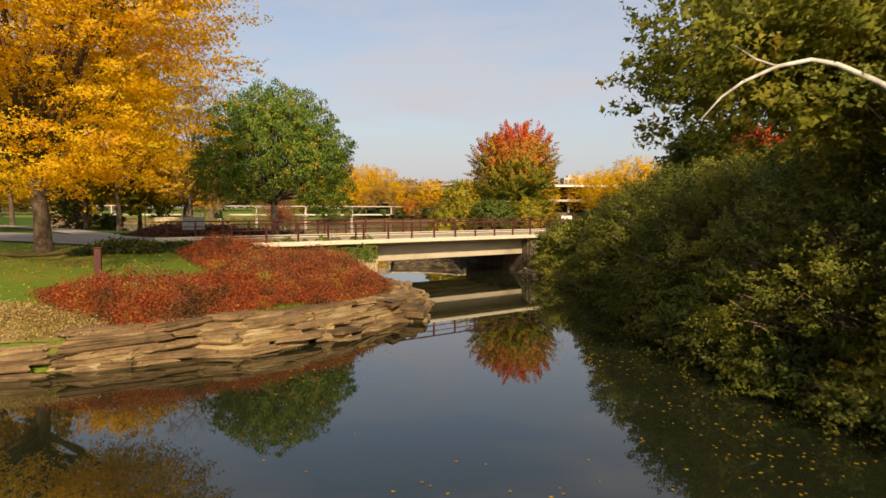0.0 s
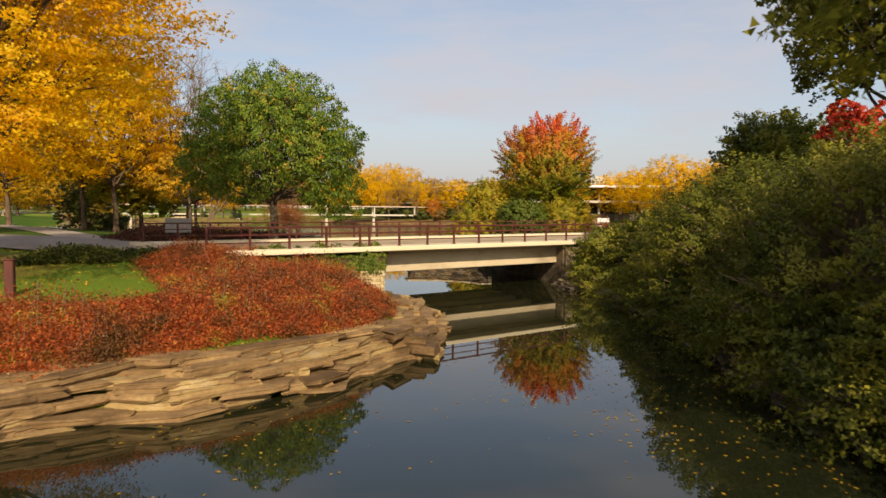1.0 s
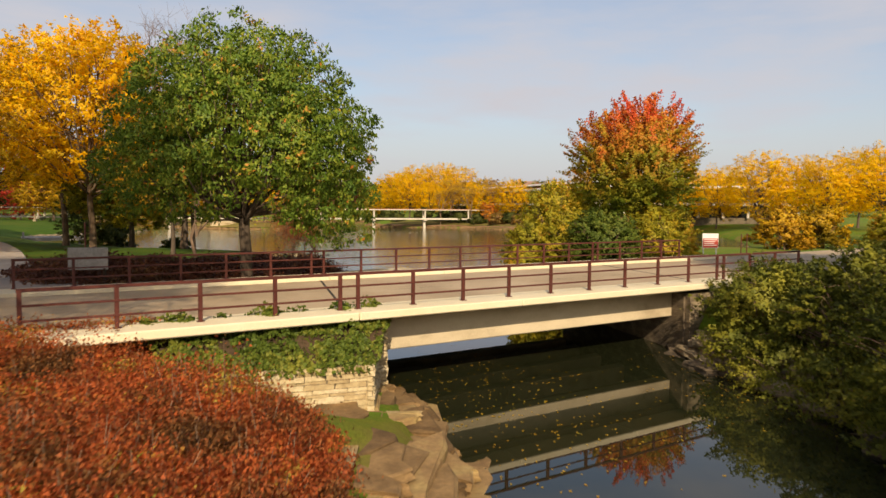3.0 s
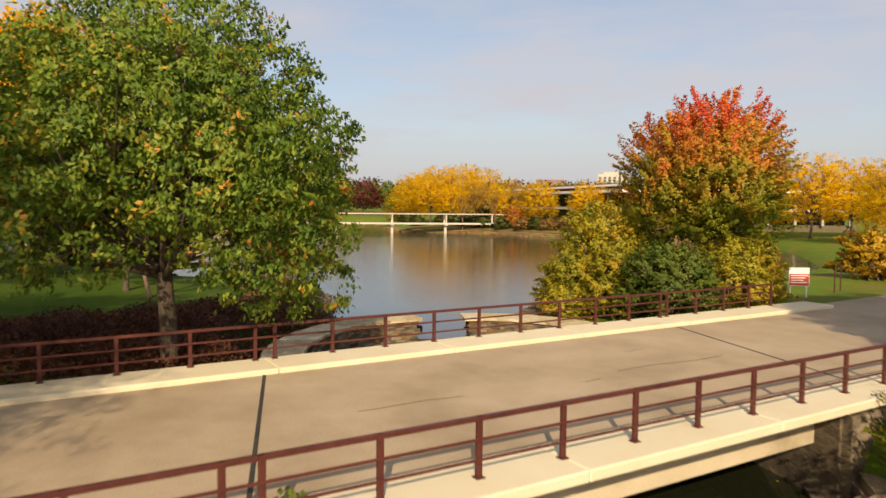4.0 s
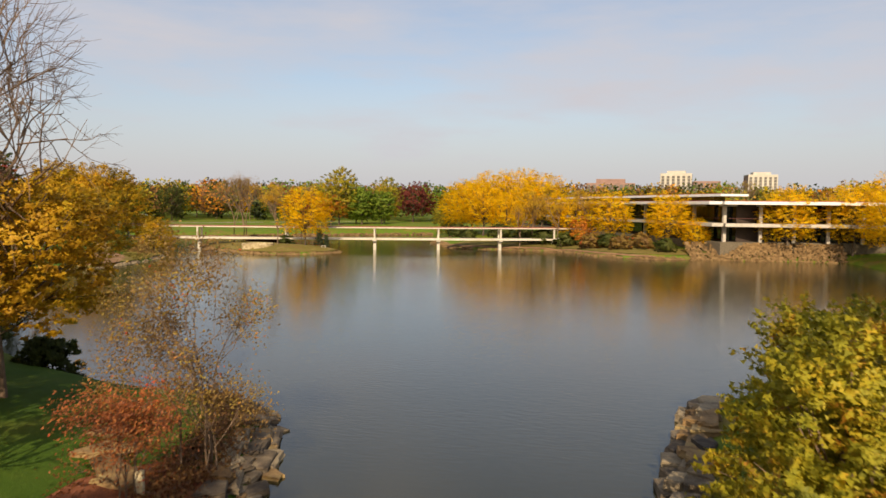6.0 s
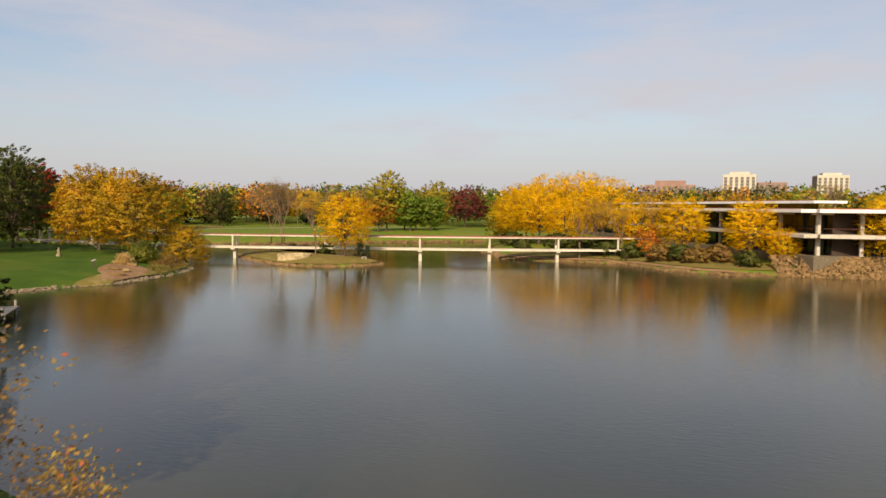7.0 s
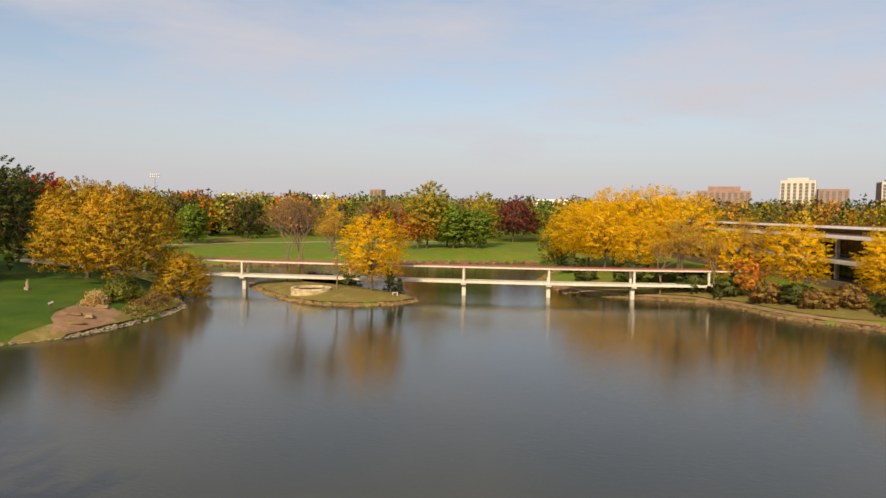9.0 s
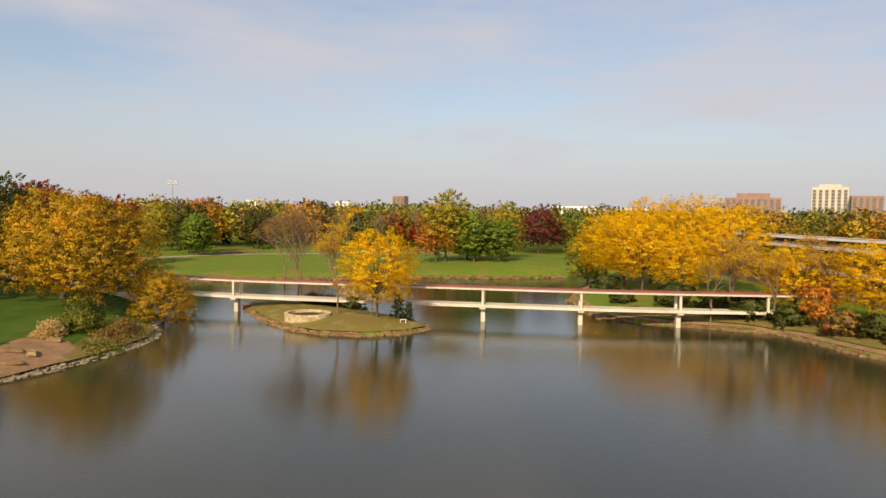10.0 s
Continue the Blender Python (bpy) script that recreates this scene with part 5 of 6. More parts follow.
for c in range(6):
    for k in range(26):
        a = 2 * math.pi * (k + 0.5 * (c % 2)) / 26
        part("stone", lime_cap[r.integers(4)], None, ring, at=pose(2.95 * math.cos(a), 2.95 * math.sin(a), c * 0.27 - 0.1, 0, 0, math.degrees(a) + 90) @ Matrix.Diagonal((0.72, 0.5, 0.26, 1)))
for k, (x, y, a, l) in enumerate(((-22.6, 76.6, 20, 2.6), (-21.3, 75.7, -30, 1.8), (-23.4, 78.2, 60, 1.6), (-20.4, 75.0, 10, 1.4))):
    t = thing("stone_slab", "flat pale limestone slab lying on the lawn", "rock", pose(x, y, zat(x, y) - 0.02, 0, 3, a))
    part("slab", lime_rocks[k], None, t, at=Matrix.Diagonal((l, 1.3, 0.22, 1)))
st = thing("boundary_stone", "small upright pale stone post on the lawn", "post", at_ground(-19.2, 74.6, 10))
part("shaft", box(-0.14, 0.14, -0.1, 0.1, -0.2, 0.85, 0.03), M["wallstone"], st)
stick = thing("driftwood", "broken branch sticking out of the water", "branch", pose(8.3, 29.4, LOW))
part("branch", tube([(0.7, 0.3, -0.5), (0.1, 0, 0.1), (-0.25, -0.1, 0.42)], [0.07, 0.06, 0.02], 6), M["bark_white"], stick)

slab = thing("stone_bench", "low pale flat stone bench beside the oak", "bench", pose(-13.3, 51.9, zat(-13.3, 51.9), 0, 0, 38))
part("seat_slab", box(-1.35, 1.35, -0.5, 0.5, 0.36, 0.52, 0.03), M["pathway"], slab)
for x in (-0.95, 0.95):
    part("support", box(x - 0.2, x + 0.2, -0.4, 0.4, -0.1, 0.37, 0.03), M["lime"], slab)
strip([(-190, 230), (-178, 252.4), (-173.3, 267.3), (-165.3, 279.2), (-155.1, 293.4), (-140, 310), (-118, 330)], 1.8, 1.8, M["pathway"], "path", "pale concrete footpath across the far lawn", 0.06)

strip([(-47.5, 218), (-45, 213.5), (-38.8, 212), (-28.6, 212.3), (-20.6, 212.3), (-16.6, 208), (-12.2, 201.2), (-9.2, 198.4), (-0.3, 195)], 1.5, -0.7, M["earth_red"], "ground", "bare brown earth along the far shore", 0.05)
bed("ground", "brown leaf-littered grass on the island", -80, 190.5, [(-99.6, 197.6), (-95.5, 192.2), (-87.6, 186.3), (-80.3, 181.7), (-73.9, 180.5), (-68.4, 182.1), (-64.7, 186.3), (-63.8, 191.1), (-67.6, 194.8), (-78, 198.4), (-90, 201.3), (-97.6, 201)], M["litter"], 0.08)

bed("ground", "tan dry meadow strip on the far lawn", -184, 288, [(-179, 274), (-173, 285), (-180, 297), (-191, 306), (-195, 298), (-193, 288), (-186, 280)], M["litter"], 0.1)
fence = thing("rail_fence", "long low white rail fence beyond the far lawn", "fence", pose(-258, 364, zat(-258, 364), 0, 0, 53))
for k in range(9):
    part("post", box(-12 + 3 * k - 0.1, -12 + 3 * k + 0.1, -0.1, 0.1, -0.3, 1.2, 0.01), M["white"], fence)
for h in (0.6, 1.1):
    part("rail", box(-12.2, 12.2, -0.14, -0.09, h - 0.1, h + 0.1, 0.01), M["white"], fence)
stool = thing("garden_bench", "small pale stone bench on the island", "bench", at_ground(-66.2, 188.9, 30))
part("seat_slab", box(-0.45, 0.45, -0.22, 0.22, 0.45, 0.52, 0.01), M["cream"], stool)
for x in (-0.5, 0.5):
    part("leg", box(x * 0.7 - 0.05, x * 0.7 + 0.05, -0.18, 0.18, -0.2, 0.46, 0.01), M["cream"], stool)

strip([(-82.0, 140), (-83.2, 145), (-83.5, 151), (-85, 158), (-86.7, 163.6), (-89.9, 169.2), (-94, 172.5)], 3.6, -0.6, M["litter"], "ground", "olive and straw grass along the peninsula edge", 0.035)
strip([(-47.5, 218), (-45, 213.5), (-38.8, 212), (-28.6, 212.3), (-20.6, 212.3), (-16.6, 208), (-12.2, 201.2), (-9.2, 198.4), (-0.3, 195), (9.6, 198)], 8.0, -1.8, M["litter"], "ground", "leaf-littered olive grass behind the far shore", 0.09)

# ---- trees and shrubs near the bridge ----
tree("oak_tree", "green broad-crowned tree with a few orange leaves beside the bridge", at_ground(-13.7, 53.2), 6.2, 3.5, 12.3, "l_oak", "bark", 88000, 0.18, "dome", 0.30, 3.0, 11, 46, flat=0.15, droop=0.9, clump=0.17, aspect=0.55, shell=0.8, sides=((-3.75, 50.71, -0.688, -0.725),),
     extra=[((4.5, 0.6, z), (1.7, 1.7, 1.0)) for z in (3.2, 4.8, 6.4, 8.0)] + [((4.2, -1.6, z), (1.9, 1.9, 1.0)) for z in (3.6, 5.6, 7.4)])
tree("maple_tree", "maple with red-tipped top and green lower leaves", at_ground(6.4, 74.2), 4.2, 3.0, 11.2, "l_maple", "bark", 84000, 0.15, "round", 0.22, 3.0, 12, 30, flat=0.2, droop=0.2, shell=0.8, far=True, spray=(1.7, 0.10, 0.85), per=80)
tree("honey_locust_tree", "spreading golden-yellow honey locust above the lawn", at_ground(-21.0, 35.2), 11.0, 5.6, 19.0, "l_yellow", "bark_tan", 260000, 0.115, "vase", 0.42, 3.4, 13, 46, flat=0.5, clump=0.14, shell=0.45, squash=0.45, lean=(2.6, -5.5), far=True, spray=(1.5, 0.2, -0.05, 0.4), sides=((0.86, 18.4, -0.785, -0.625), (1.43, 0.0, -0.952, -0.305)),
     extra=[((11.6, -7.0, z), (1.7, 1.7, 0.8)) for z in (8.2, 10.2, 12.0, 14.0)] + [((10.0, -7.6, z), (2.2, 2.2, 1.0)) for z in (5.6, 7.4, 9.4, 11.4, 13.4, 15.6)] + [((8.2, -8.0, z), (2.4, 2.4, 1.0)) for z in (4.4, 6.4, 17)] + [((x, -9.2 - 0.3 * (x % 2), z), (1.8, 1.6, 0.7)) for x, z in ((4.0, 4.0), (5.8, 3.5), (7.4, 3.7), (2.2, 4.4), (6.6, 4.9), (4.6, 5.4), (0.6, 5.0), (8.6, 4.6))])
tree("honey_locust_tree", "golden-yellow honey locust by the footpath", at_ground(-37, 75), 7.0, 3.5, 19.5, "l_yellow", "bark_tan", 32000, 0.25, "vase", 0.28, 4.0, 14, 28, flat=0.5, clump=0.16, squash=0.5, group="path locusts", far=True, spray=(1.6, 0.2, 0.05))
tree("honey_locust_tree", "golden-yellow honey locust by the footpath", at_ground(-44, 81), 7.5, 4.0, 20.0, "l_gold", "bark_tan", 30000, 0.26, "vase", 0.28, 4.5, 15, 28, flat=0.5, clump=0.16, squash=0.5, group="path locusts", far=True, spray=(1.6, 0.2, 0.05))
tree("honey_locust_tree", "golden-yellow honey locust by the footpath", at_ground(-55, 84), 8.0, 4.0, 20.0, "l_yellow", "bark_tan", 30000, 0.27, "vase", 0.30, 4.5, 16, 28, flat=0.5, clump=0.16, squash=0.5, group="path locusts", far=True, spray=(1.6, 0.2, 0.05))
tree("honey_locust_tree", "russet and gold tree behind the lawn", at_ground(-40, 58), 7.0, 4.0, 17.0, "l_gold", "bark", 28000, 0.25, "vase", 0.28, 4.0, 17, 28, flat=0.5, clump=0.16, squash=0.5, group="path locusts", far=True, spray=(1.6, 0.2, 0.05))
tree("sycamore_tree", "sycamore with pale limbs over the channel", at_ground(11.8, 14.6), 4.4, 4.9, 10.6, "l_syc", "bark_white", 130000, 0.115, "round", 0.26, 4.0, 18, 40, flat=0.2, shell=0.35, far=True, spray=(0.6, 0.36, 0.0),
     extra=[((-6.37, -0.58, 6.47), (1.40, 1.40, 0.96)), ((-6.03, -1.15, 7.44), (1.62, 1.62, 1.10)), ((-4.84, -1.15, 6.36), (1.77, 1.77, 1.18)), ((-3.99, -1.72, 7.84), (1.91, 1.91, 1.18)), ((-5.58, -0.58, 6.81), (1.33, 1.33, 0.88)), ((-4.67, -1.15, 8.18), (1.62, 1.62, 0.96)), ((-2.91, -2.0, 8.06), (1.62, 1.62, 0.88)), ((-1.78, -2.0, 8.18), (1.62, 1.62, 0.88)), ((-3.48, -0.58, 6.93), (1.77, 1.77, 1.10)), ((-2.06, -0.58, 6.7), (1.91, 1.91, 1.18))],
     bough=[([(-0.93, -0.58, 4.72), (-1.84, -1.72, 5.57), (-2.86, -2.4, 6.02), (-3.65, -2.62, 6.33), (-4.33, -2.62, 6.62), (-4.78, -2.62, 6.7), (-5.35, -2.62, 6.59), (-5.92, -2.57, 6.33), (-6.26, -2.51, 6.08), (-6.6, -2.45, 5.68)], 0.075), ([(-5.35, -2.62, 6.59), (-5.75, -2.68, 6.7), (-6.14, -2.62, 6.98)], 0.025)])
tree("sycamore_tree", "tall dark green tree standing behind the thicket", at_ground(20.6, 40.0), 6.6, 7.6, 22.0, "l_shrub", "bark", 90000, 0.22, "round", 0.34, 4.5, 21, 34, flat=0.2, shell=0.5, far=True, spray=(1.0, 0.3, 0.0))
tree("round_tree", "dark green round-crowned tree beyond the shrubs", at_ground(21.4, 59), 3.5, 2.5, 9.6, "l_shrub", "bark", 40000, 0.20, "round", 0.2, 2.5, 19, 20, far=True, spray=(1.0, 0.25, 0.2))
tree("red_tree", "small crimson tree among the shrubs", at_ground(17.0, 37.5), 2.3, 4.4, 7.8, "l_red", "bark", 11000, 0.22, "round", 0.12, 3.0, 20, 10)
tree("lake_tree", "thin-crowned orange-gold tree on the lake bank", at_ground(-31.0, 79.0), 6.0, 2.6, 10.4, "l_gold", "bark", 40000, 0.17, "vase", 0.22, 2.4, 22, 24, flat=0.4, clump=0.16, squash=0.5, far=True)
tree("lake_tree", "green and gold tree on the lake bank", at_ground(-38, 82), 5.5, 1.5, 10.5, "l_olive", "bark", 30000, 0.26, "round", 0.25, 2.4, 23, 20, far=True)
tree("small_tree", "small multi-stemmed yellow tree behind the oak", at_ground(-27, 70), 4.0, 2.4, 9.0, "l_gold", "bark", 7000, 0.24, "vase", 0.16, 2.0, 24, 12, flat=0.4)


def bare(name, label, at, H, seed, spread=0.42, depth=5, leaf=None, n=0, size=0.2, r0=0.16, stems=1, keep=0.58):
    r = np.random.default_rng(seed)
    t = thing(name, label, "tree", at)
    grown = [twig_tree(r, H * (1 - 0.12 * k), spread, depth - (k > 0), r0, (r.normal() * 0.35 * (k > 0), r.normal() * 0.35 * (k > 0), -0.2), keep) for k in range(stems)]
    tips = np.vstack([g[1] for g in grown])
    part("branch_work", join(*[g[0] for g in grown]), M["twig"], t)
    if leaf:
        P = tips[r.integers(len(tips), size=n)] + r.normal(size=(n, 3)) * 0.25
        part("leaves", leaves(P, size, r), M[leaf], t, "sparse remaining leaves")
    return t


bare("bare_tree", "tall leafless tree on the lake bank", at_ground(-31.5, 80.2), 27, 3, 0.50, 6, r0=0.17, stems=3, keep=0.62)
bare("bare_shrub", "tall twiggy shrub with thin scarlet and russet leaves", at_ground(-18.7, 77.2), 10.0, 4, 0.42, 5, "l_thin", 12000, 0.11, 0.05, 5)
bare("bare_shrub", "twiggy russet shrub with a few scarlet leaves", at_ground(-19.2, 74.0), 5.2, 5, 0.42, 5, "l_russet", 6500, 0.10, 0.04, 3)
bare("bare_tree", "small forked tree with thin foliage behind the oak", at_ground(-24, 68), 10, 6, 0.45, 5, "l_olive", 1500, 0.2, 0.14)

# right-hand bank thicket
sh = [shrub("bank_shrub", "dense olive-green shrub overhanging the channel", at_ground(11.6, 33.0, 0), 4.9, 5.9, "l_shrub", 92000, 0.085, 51, "bank thicket", far=True, nl=75, shell=0.8, spray=(0.7, 0.2, 0.25), lump=(0.12, 0.23)),
      shrub("bank_shrub", "dense olive-green shrub overhanging the channel", at_ground(11.8, 25.6, 0), 4.9, 6.1, "l_shrub", 92000, 0.085, 52, "bank thicket", far=True, nl=75, shell=0.8, spray=(0.7, 0.2, 0.25), lump=(0.12, 0.23)),
      shrub("bank_shrub", "dense olive-green shrub overhanging the channel", at_ground(12.4, 18.5, 0), 4.8, 6.0, "l_shrub", 92000, 0.085, 53, "bank thicket", far=True, nl=75, shell=0.8, spray=(0.7, 0.2, 0.25), lump=(0.12, 0.23))]
for k, (x, y, rz, s) in enumerate(((11.6, 39.5, 70, 0.88), (13.6, 11.5, 40, 0.95))):
    copy_thing(sh[k % 3], pose(x, y, zat(x, y), 0, 0, rz) @ Matrix.Scale(s, 4))
back = shrub("bank_shrub", "tall olive-green shrub at the back of the thicket", at_ground(17.5, 33.0, 0), 5.2, 6.4, "l_shrub", 24000, 0.19, 55, "bank thicket", far=True, nl=60, shell=0.72, spray=(0.9, 0.22, 0.2), lump=(0.15, 0.28))
for k, (x, y, rz, s) in enumerate(((16.5, 4, 100, 0.92), (16.5, 40, 300, 0.88), (15.5, 47, 20, 0.5), (19, 16, 130, 1.1), (20.5, 8, 260, 1.1), (15.5, 55.5, 80, 0.36), (10.4, 44.6, 150, 0.60), (9.2, 48.8, 220, 0.46))):
    copy_thing(back, pose(x, y, zat(x, y), 0, 0, rz) @ Matrix.Scale(s, 4))
shrub("bank_shrub", "yellow-green shrub trailing over the bank rocks", at_ground(11.2, 14.8), 1.7, 1.9, "l_olive", 9000, 0.13, 54, "bank thicket", far=True, spray=(0.7, 0.2, 0.1))
skirt = [shrub("trailing_shrub", "low olive-green shrub hanging over the water", at_ground(9.3, 23.8, 0), 2.3, 2.9, "l_shrub", 13000, 0.11, 56 + k, "bank edge shrubs", far=True, nl=12, spray=(0.9, 0.18, -0.1)) for k in range(2)]
skirt[1].matrix_basis = at_ground(9.3, 27.0)
for k, (y, x, s) in enumerate(((11.5, 11.2, 0.9), (14.6, 10.5, 0.95), (17.6, 9.9, 0.95), (20.6, 9.3, 1.0), (30.2, 9.3, 1.0), (33.4, 9.4, 1.05), (36.6, 9.6, 1.0), (39.8, 9.3, 0.95), (43.0, 8.7, 0.85), (46.0, 7.8, 0.75), (48.2, 8.2, 1.1), (50.0, 8.4, 0.9))):
    copy_thing(skirt[k % 2], pose(x, y, zat(x, y) - 0.35, 0, 0, 77 * k) @ Matrix.Scale(s, 4))
strip([(11.6, 6), (10.9, 12), (9.9, 18.5), (9.3, 22), (9.3, 28), (9.5, 33), (9.8, 38), (9.1, 42.6), (7.9, 46.2), (6.9, 49.3)], 0.0, 7.0, M["soil"], "ground", "dark leaf-littered earth under the thicket", 0.05)

# beyond the bridge, right bank
shrub("lake_shrub", "tall yellow-green shrub at the lake edge", at_ground(0.9, 75.6), 3.5, 6.2, "l_olive", 30000, 0.15, 61, far=True, nl=16, shell=0.6, spray=(1.0, 0.19, 0.3))
shrub("lake_shrub", "orange-tinged shrub beside the weir", at_ground(-0.6, 73.0), 2.3, 3.6, "l_olive", 18000, 0.14, 62, far=True, nl=16, shell=0.6, spray=(0.7, 0.19, 0.3))
shrub("lake_shrub", "gold-brown shrub beside the weir wall", at_ground(1.9, 71.2), 2.6, 3.9, "l_olive", 22000, 0.13, 68, far=True, nl=16, shell=0.6, spray=(0.7, 0.19, 0.3))
shrub("lake_shrub", "gold-brown low shrub over the weir wall", at_ground(-1.0, 71.0), 1.6, 1.9, "l_olive", 10000, 0.12, 69, far=True, nl=16, shell=0.6, spray=(0.7, 0.19, 0.3))
shrub("lake_shrub", "dense green shrub behind the railing", at_ground(4.0, 68.6), 2.7, 4.0, "l_ivy", 28000, 0.13, 63, far=True, nl=16, shell=0.6, spray=(0.7, 0.19, 0.3))
shrub("lake_shrub", "brownish green shrub beside the railing", at_ground(7.4, 71.5), 2.4, 3.9, "l_olive", 20000, 0.13, 64, far=True, nl=16, shell=0.6, spray=(0.7, 0.19, 0.3))
shrub("lake_shrub", "yellowing shrub beneath the maple", at_ground(9.2, 75.5), 2.2, 4.2, "l_olive", 18000, 0.15, 65, far=True, nl=16, shell=0.6, spray=(0.7, 0.19, 0.3))
shrub("lake_shrub", "tall yellow-green shrub at the lake edge", at_ground(2.5, 82.5), 3.6, 6.0, "l_olive", 26000, 0.18, 66, far=True, nl=16, shell=0.6, spray=(1.0, 0.19, 0.3))
for k, (x, y, R, H, lf) in enumerate(((21.5, 90, 2.8, 4.0, "l_gold"), (27, 96, 3.0, 4.4, "l_oldgold"), (29, 84, 2.8, 4.0, "l_olive"))):
    shrub("lawn_tree", "low spreading gold-leaved crab tree on the lawn", at_ground(x, y), R, H, lf, 9000, 0.22, 70 + k, "crab trees", "tree", shell=0.6, far=True, spray=(0.9, 0.2, 0.1))

# left bank: russet shrub bed, understorey, hedge, ivy
def scatter_in(poly, n, r):
    P = np.array(poly)
    lo, hi = P.min(0), P.max(0)
    out = np.empty((0, 2))
    while len(out) < n:
        Q = r.uniform(lo, hi, size=(n * 2, 2))
        out = np.vstack([out, Q[poly_sd(Q[:, 0], Q[:, 1], poly) > 0]])
    return out[:n]


def low_bed(name, label, poly, stems, per, height, leaf, size, seed, spread=0.28, hvar=0.25, rim=1.2, stemmat="twig"):
    """A mass of low shrubs: thin stems with leaves on them, mounded towards the middle."""
    r = np.random.default_rng(seed)
    C = scatter_in(poly, stems, r)
    sd = poly_sd(C[:, 0], C[:, 1], poly)
    lump = 0.75 + 0.25 * np.sin(C[:, 0] * 1.1 + 0.4 * C[:, 1]) * np.cos(C[:, 1] * 0.9)
    h = height * np.clip(sd / rim, 0.35, 1) * lump * (1 + r.normal(size=stems) * hvar * 0.5)
    zz = terrain(C[:, 0], C[:, 1])
    out = []
    for i in range(0, stems, 3):
        b = np.array([C[i, 0], C[i, 1], zz[i] - 0.05])
        e = b + np.array([r.normal() * 0.15, r.normal() * 0.15, h[i] * 1.02])
        out.append(tube([b, (b + e) / 2 + r.normal(size=3) * 0.04, e], [0.018, 0.013, 0.004], 3))
    t = thing(name, label, "shrubs", kind="stuff")
    part("stem_work", join(*out), M[stemmat], t)
    K = np.column_stack([C, zz])
    up = r.random((stems, per, 1)) ** 0.6
    P = K[:, None, :] + r.normal(size=(stems, per, 3)) * np.array([spread, spread, 0.05]) + np.array([0, 0, 1.0]) * up * h[:, None, None]
    O = np.column_stack([r.normal(size=(stems * per, 2)) * 0.5, np.full(stems * per, 0.9)])
    O /= np.linalg.norm(O, axis=1, keepdims=True)
    part("leaves", leaves(P.reshape(-1, 3), size, r, 0.2, 0.8, 0.0, True, O), M[leaf], t)
    return t


BED = [(-10.4, 21.1), (-8.9, 21.2), (-7.8, 22.3), (-6.8, 23.4), (-5.7, 25.1), (-4.2, 26.5), (-3.2, 28.0), (-2.5, 30.0), (-2.5, 31.6), (-2.9, 33.2), (-3.7, 35.2), (-5.2, 36.8), (-8.0, 37.2), (-9.8, 39.2), (-12.5, 37.6), (-13.6, 36.4), (-13.2, 34.0), (-10.8, 30.6), (-9.2, 28.6), (-9.0, 27.0), (-10.0, 25.4), (-12.9, 24.8), (-13.4, 22.6), (-12.4, 21.6)]
low_bed("shrub_bed", "russet-red autumn sumac shrubs massed on the bank", BED, 8600, 30, 0.80, "l_sumac", 0.066, 81, spread=0.2, hvar=0.6)
low_bed("shrub_bed", "dark brown-red low shrubs under the oak", [(-20, 47.2), (-15, 48.2), (-11.8, 51.5), (-12.0, 57), (-13.7, 59), (-13.8, 63), (-13.1, 66.2), (-12.0, 68.0), (-14.2, 69.6), (-17.5, 72), (-19.5, 66), (-21.5, 60), (-25, 55.5), (-24.5, 51)], 3400, 15, 1.15, "l_under", 0.14, 82)
low_bed("shrub_bed", "russet grasses along the lake bank", [(-16.5, 71), (-17.6, 76), (-19, 80), (-20.5, 84), (-24, 88), (-25, 87), (-22, 82.5), (-20.6, 78.5), (-19.0, 73.5), (-18.2, 70.5)], 900, 10, 0.7, "l_brown", 0.14, 83)
low_bed("hedge", "low dark green and brown juniper hedge by the road", [(-18.6, 35.4), (-15, 36.4), (-12.6, 37.4), (-12.4, 35.0), (-15, 33.9), (-18.4, 33.6)], 900, 20, 0.75, "l_dark", 0.12, 84)
low_bed("grass_tufts", "straw-coloured unmown grass above the rock bank", [(-22, 15.6), (-14, 18.4), (-11.5, 19.7), (-9.9, 20.9), (-11, 21.7), (-13.5, 21.6), (-22, 18.7)], 4200, 10, 0.20, "l_tan", 0.06, 85, stemmat="twig")

# ivy hanging on the wing wall
r = np.random.default_rng(91)
n = 11000
u, v = r.random(n), r.random(n) ** 0.8
v = np.where((v > 0.5) & (v < 0.62) & (r.random(n) < 0.8), v + 0.2, v)
lump = np.sin(u * 17) * 0.5 + np.sin(u * 41 + v * 9) * 0.5
v = v * 1.12 - 0.05
F0, B0 = WB + np.outer(u, WA - WB), BO + np.outer(-5.8 + 7.1 * u, BU) + 0.3 * BV
XY = F0 + (B0 - F0) * v[:, None]
Zi = np.interp(v, [-0.05, 0.0, 0.35, 0.7, 1.0, 1.07], [1.38, 1.5, 1.72, 2.06, 2.40, 2.56]) + 0.22 * lump * np.clip(v * 4, 0, 1) + np.abs(r.normal(size=n)) * 0.05
tagged(part("ivy", leaves(np.column_stack([XY, Zi]), 0.12, r, 0.15, 0.8, 0.4), M["l_ivy"]), "green ivy covering the ledge beside the bridge", "ivy", kind="stuff")

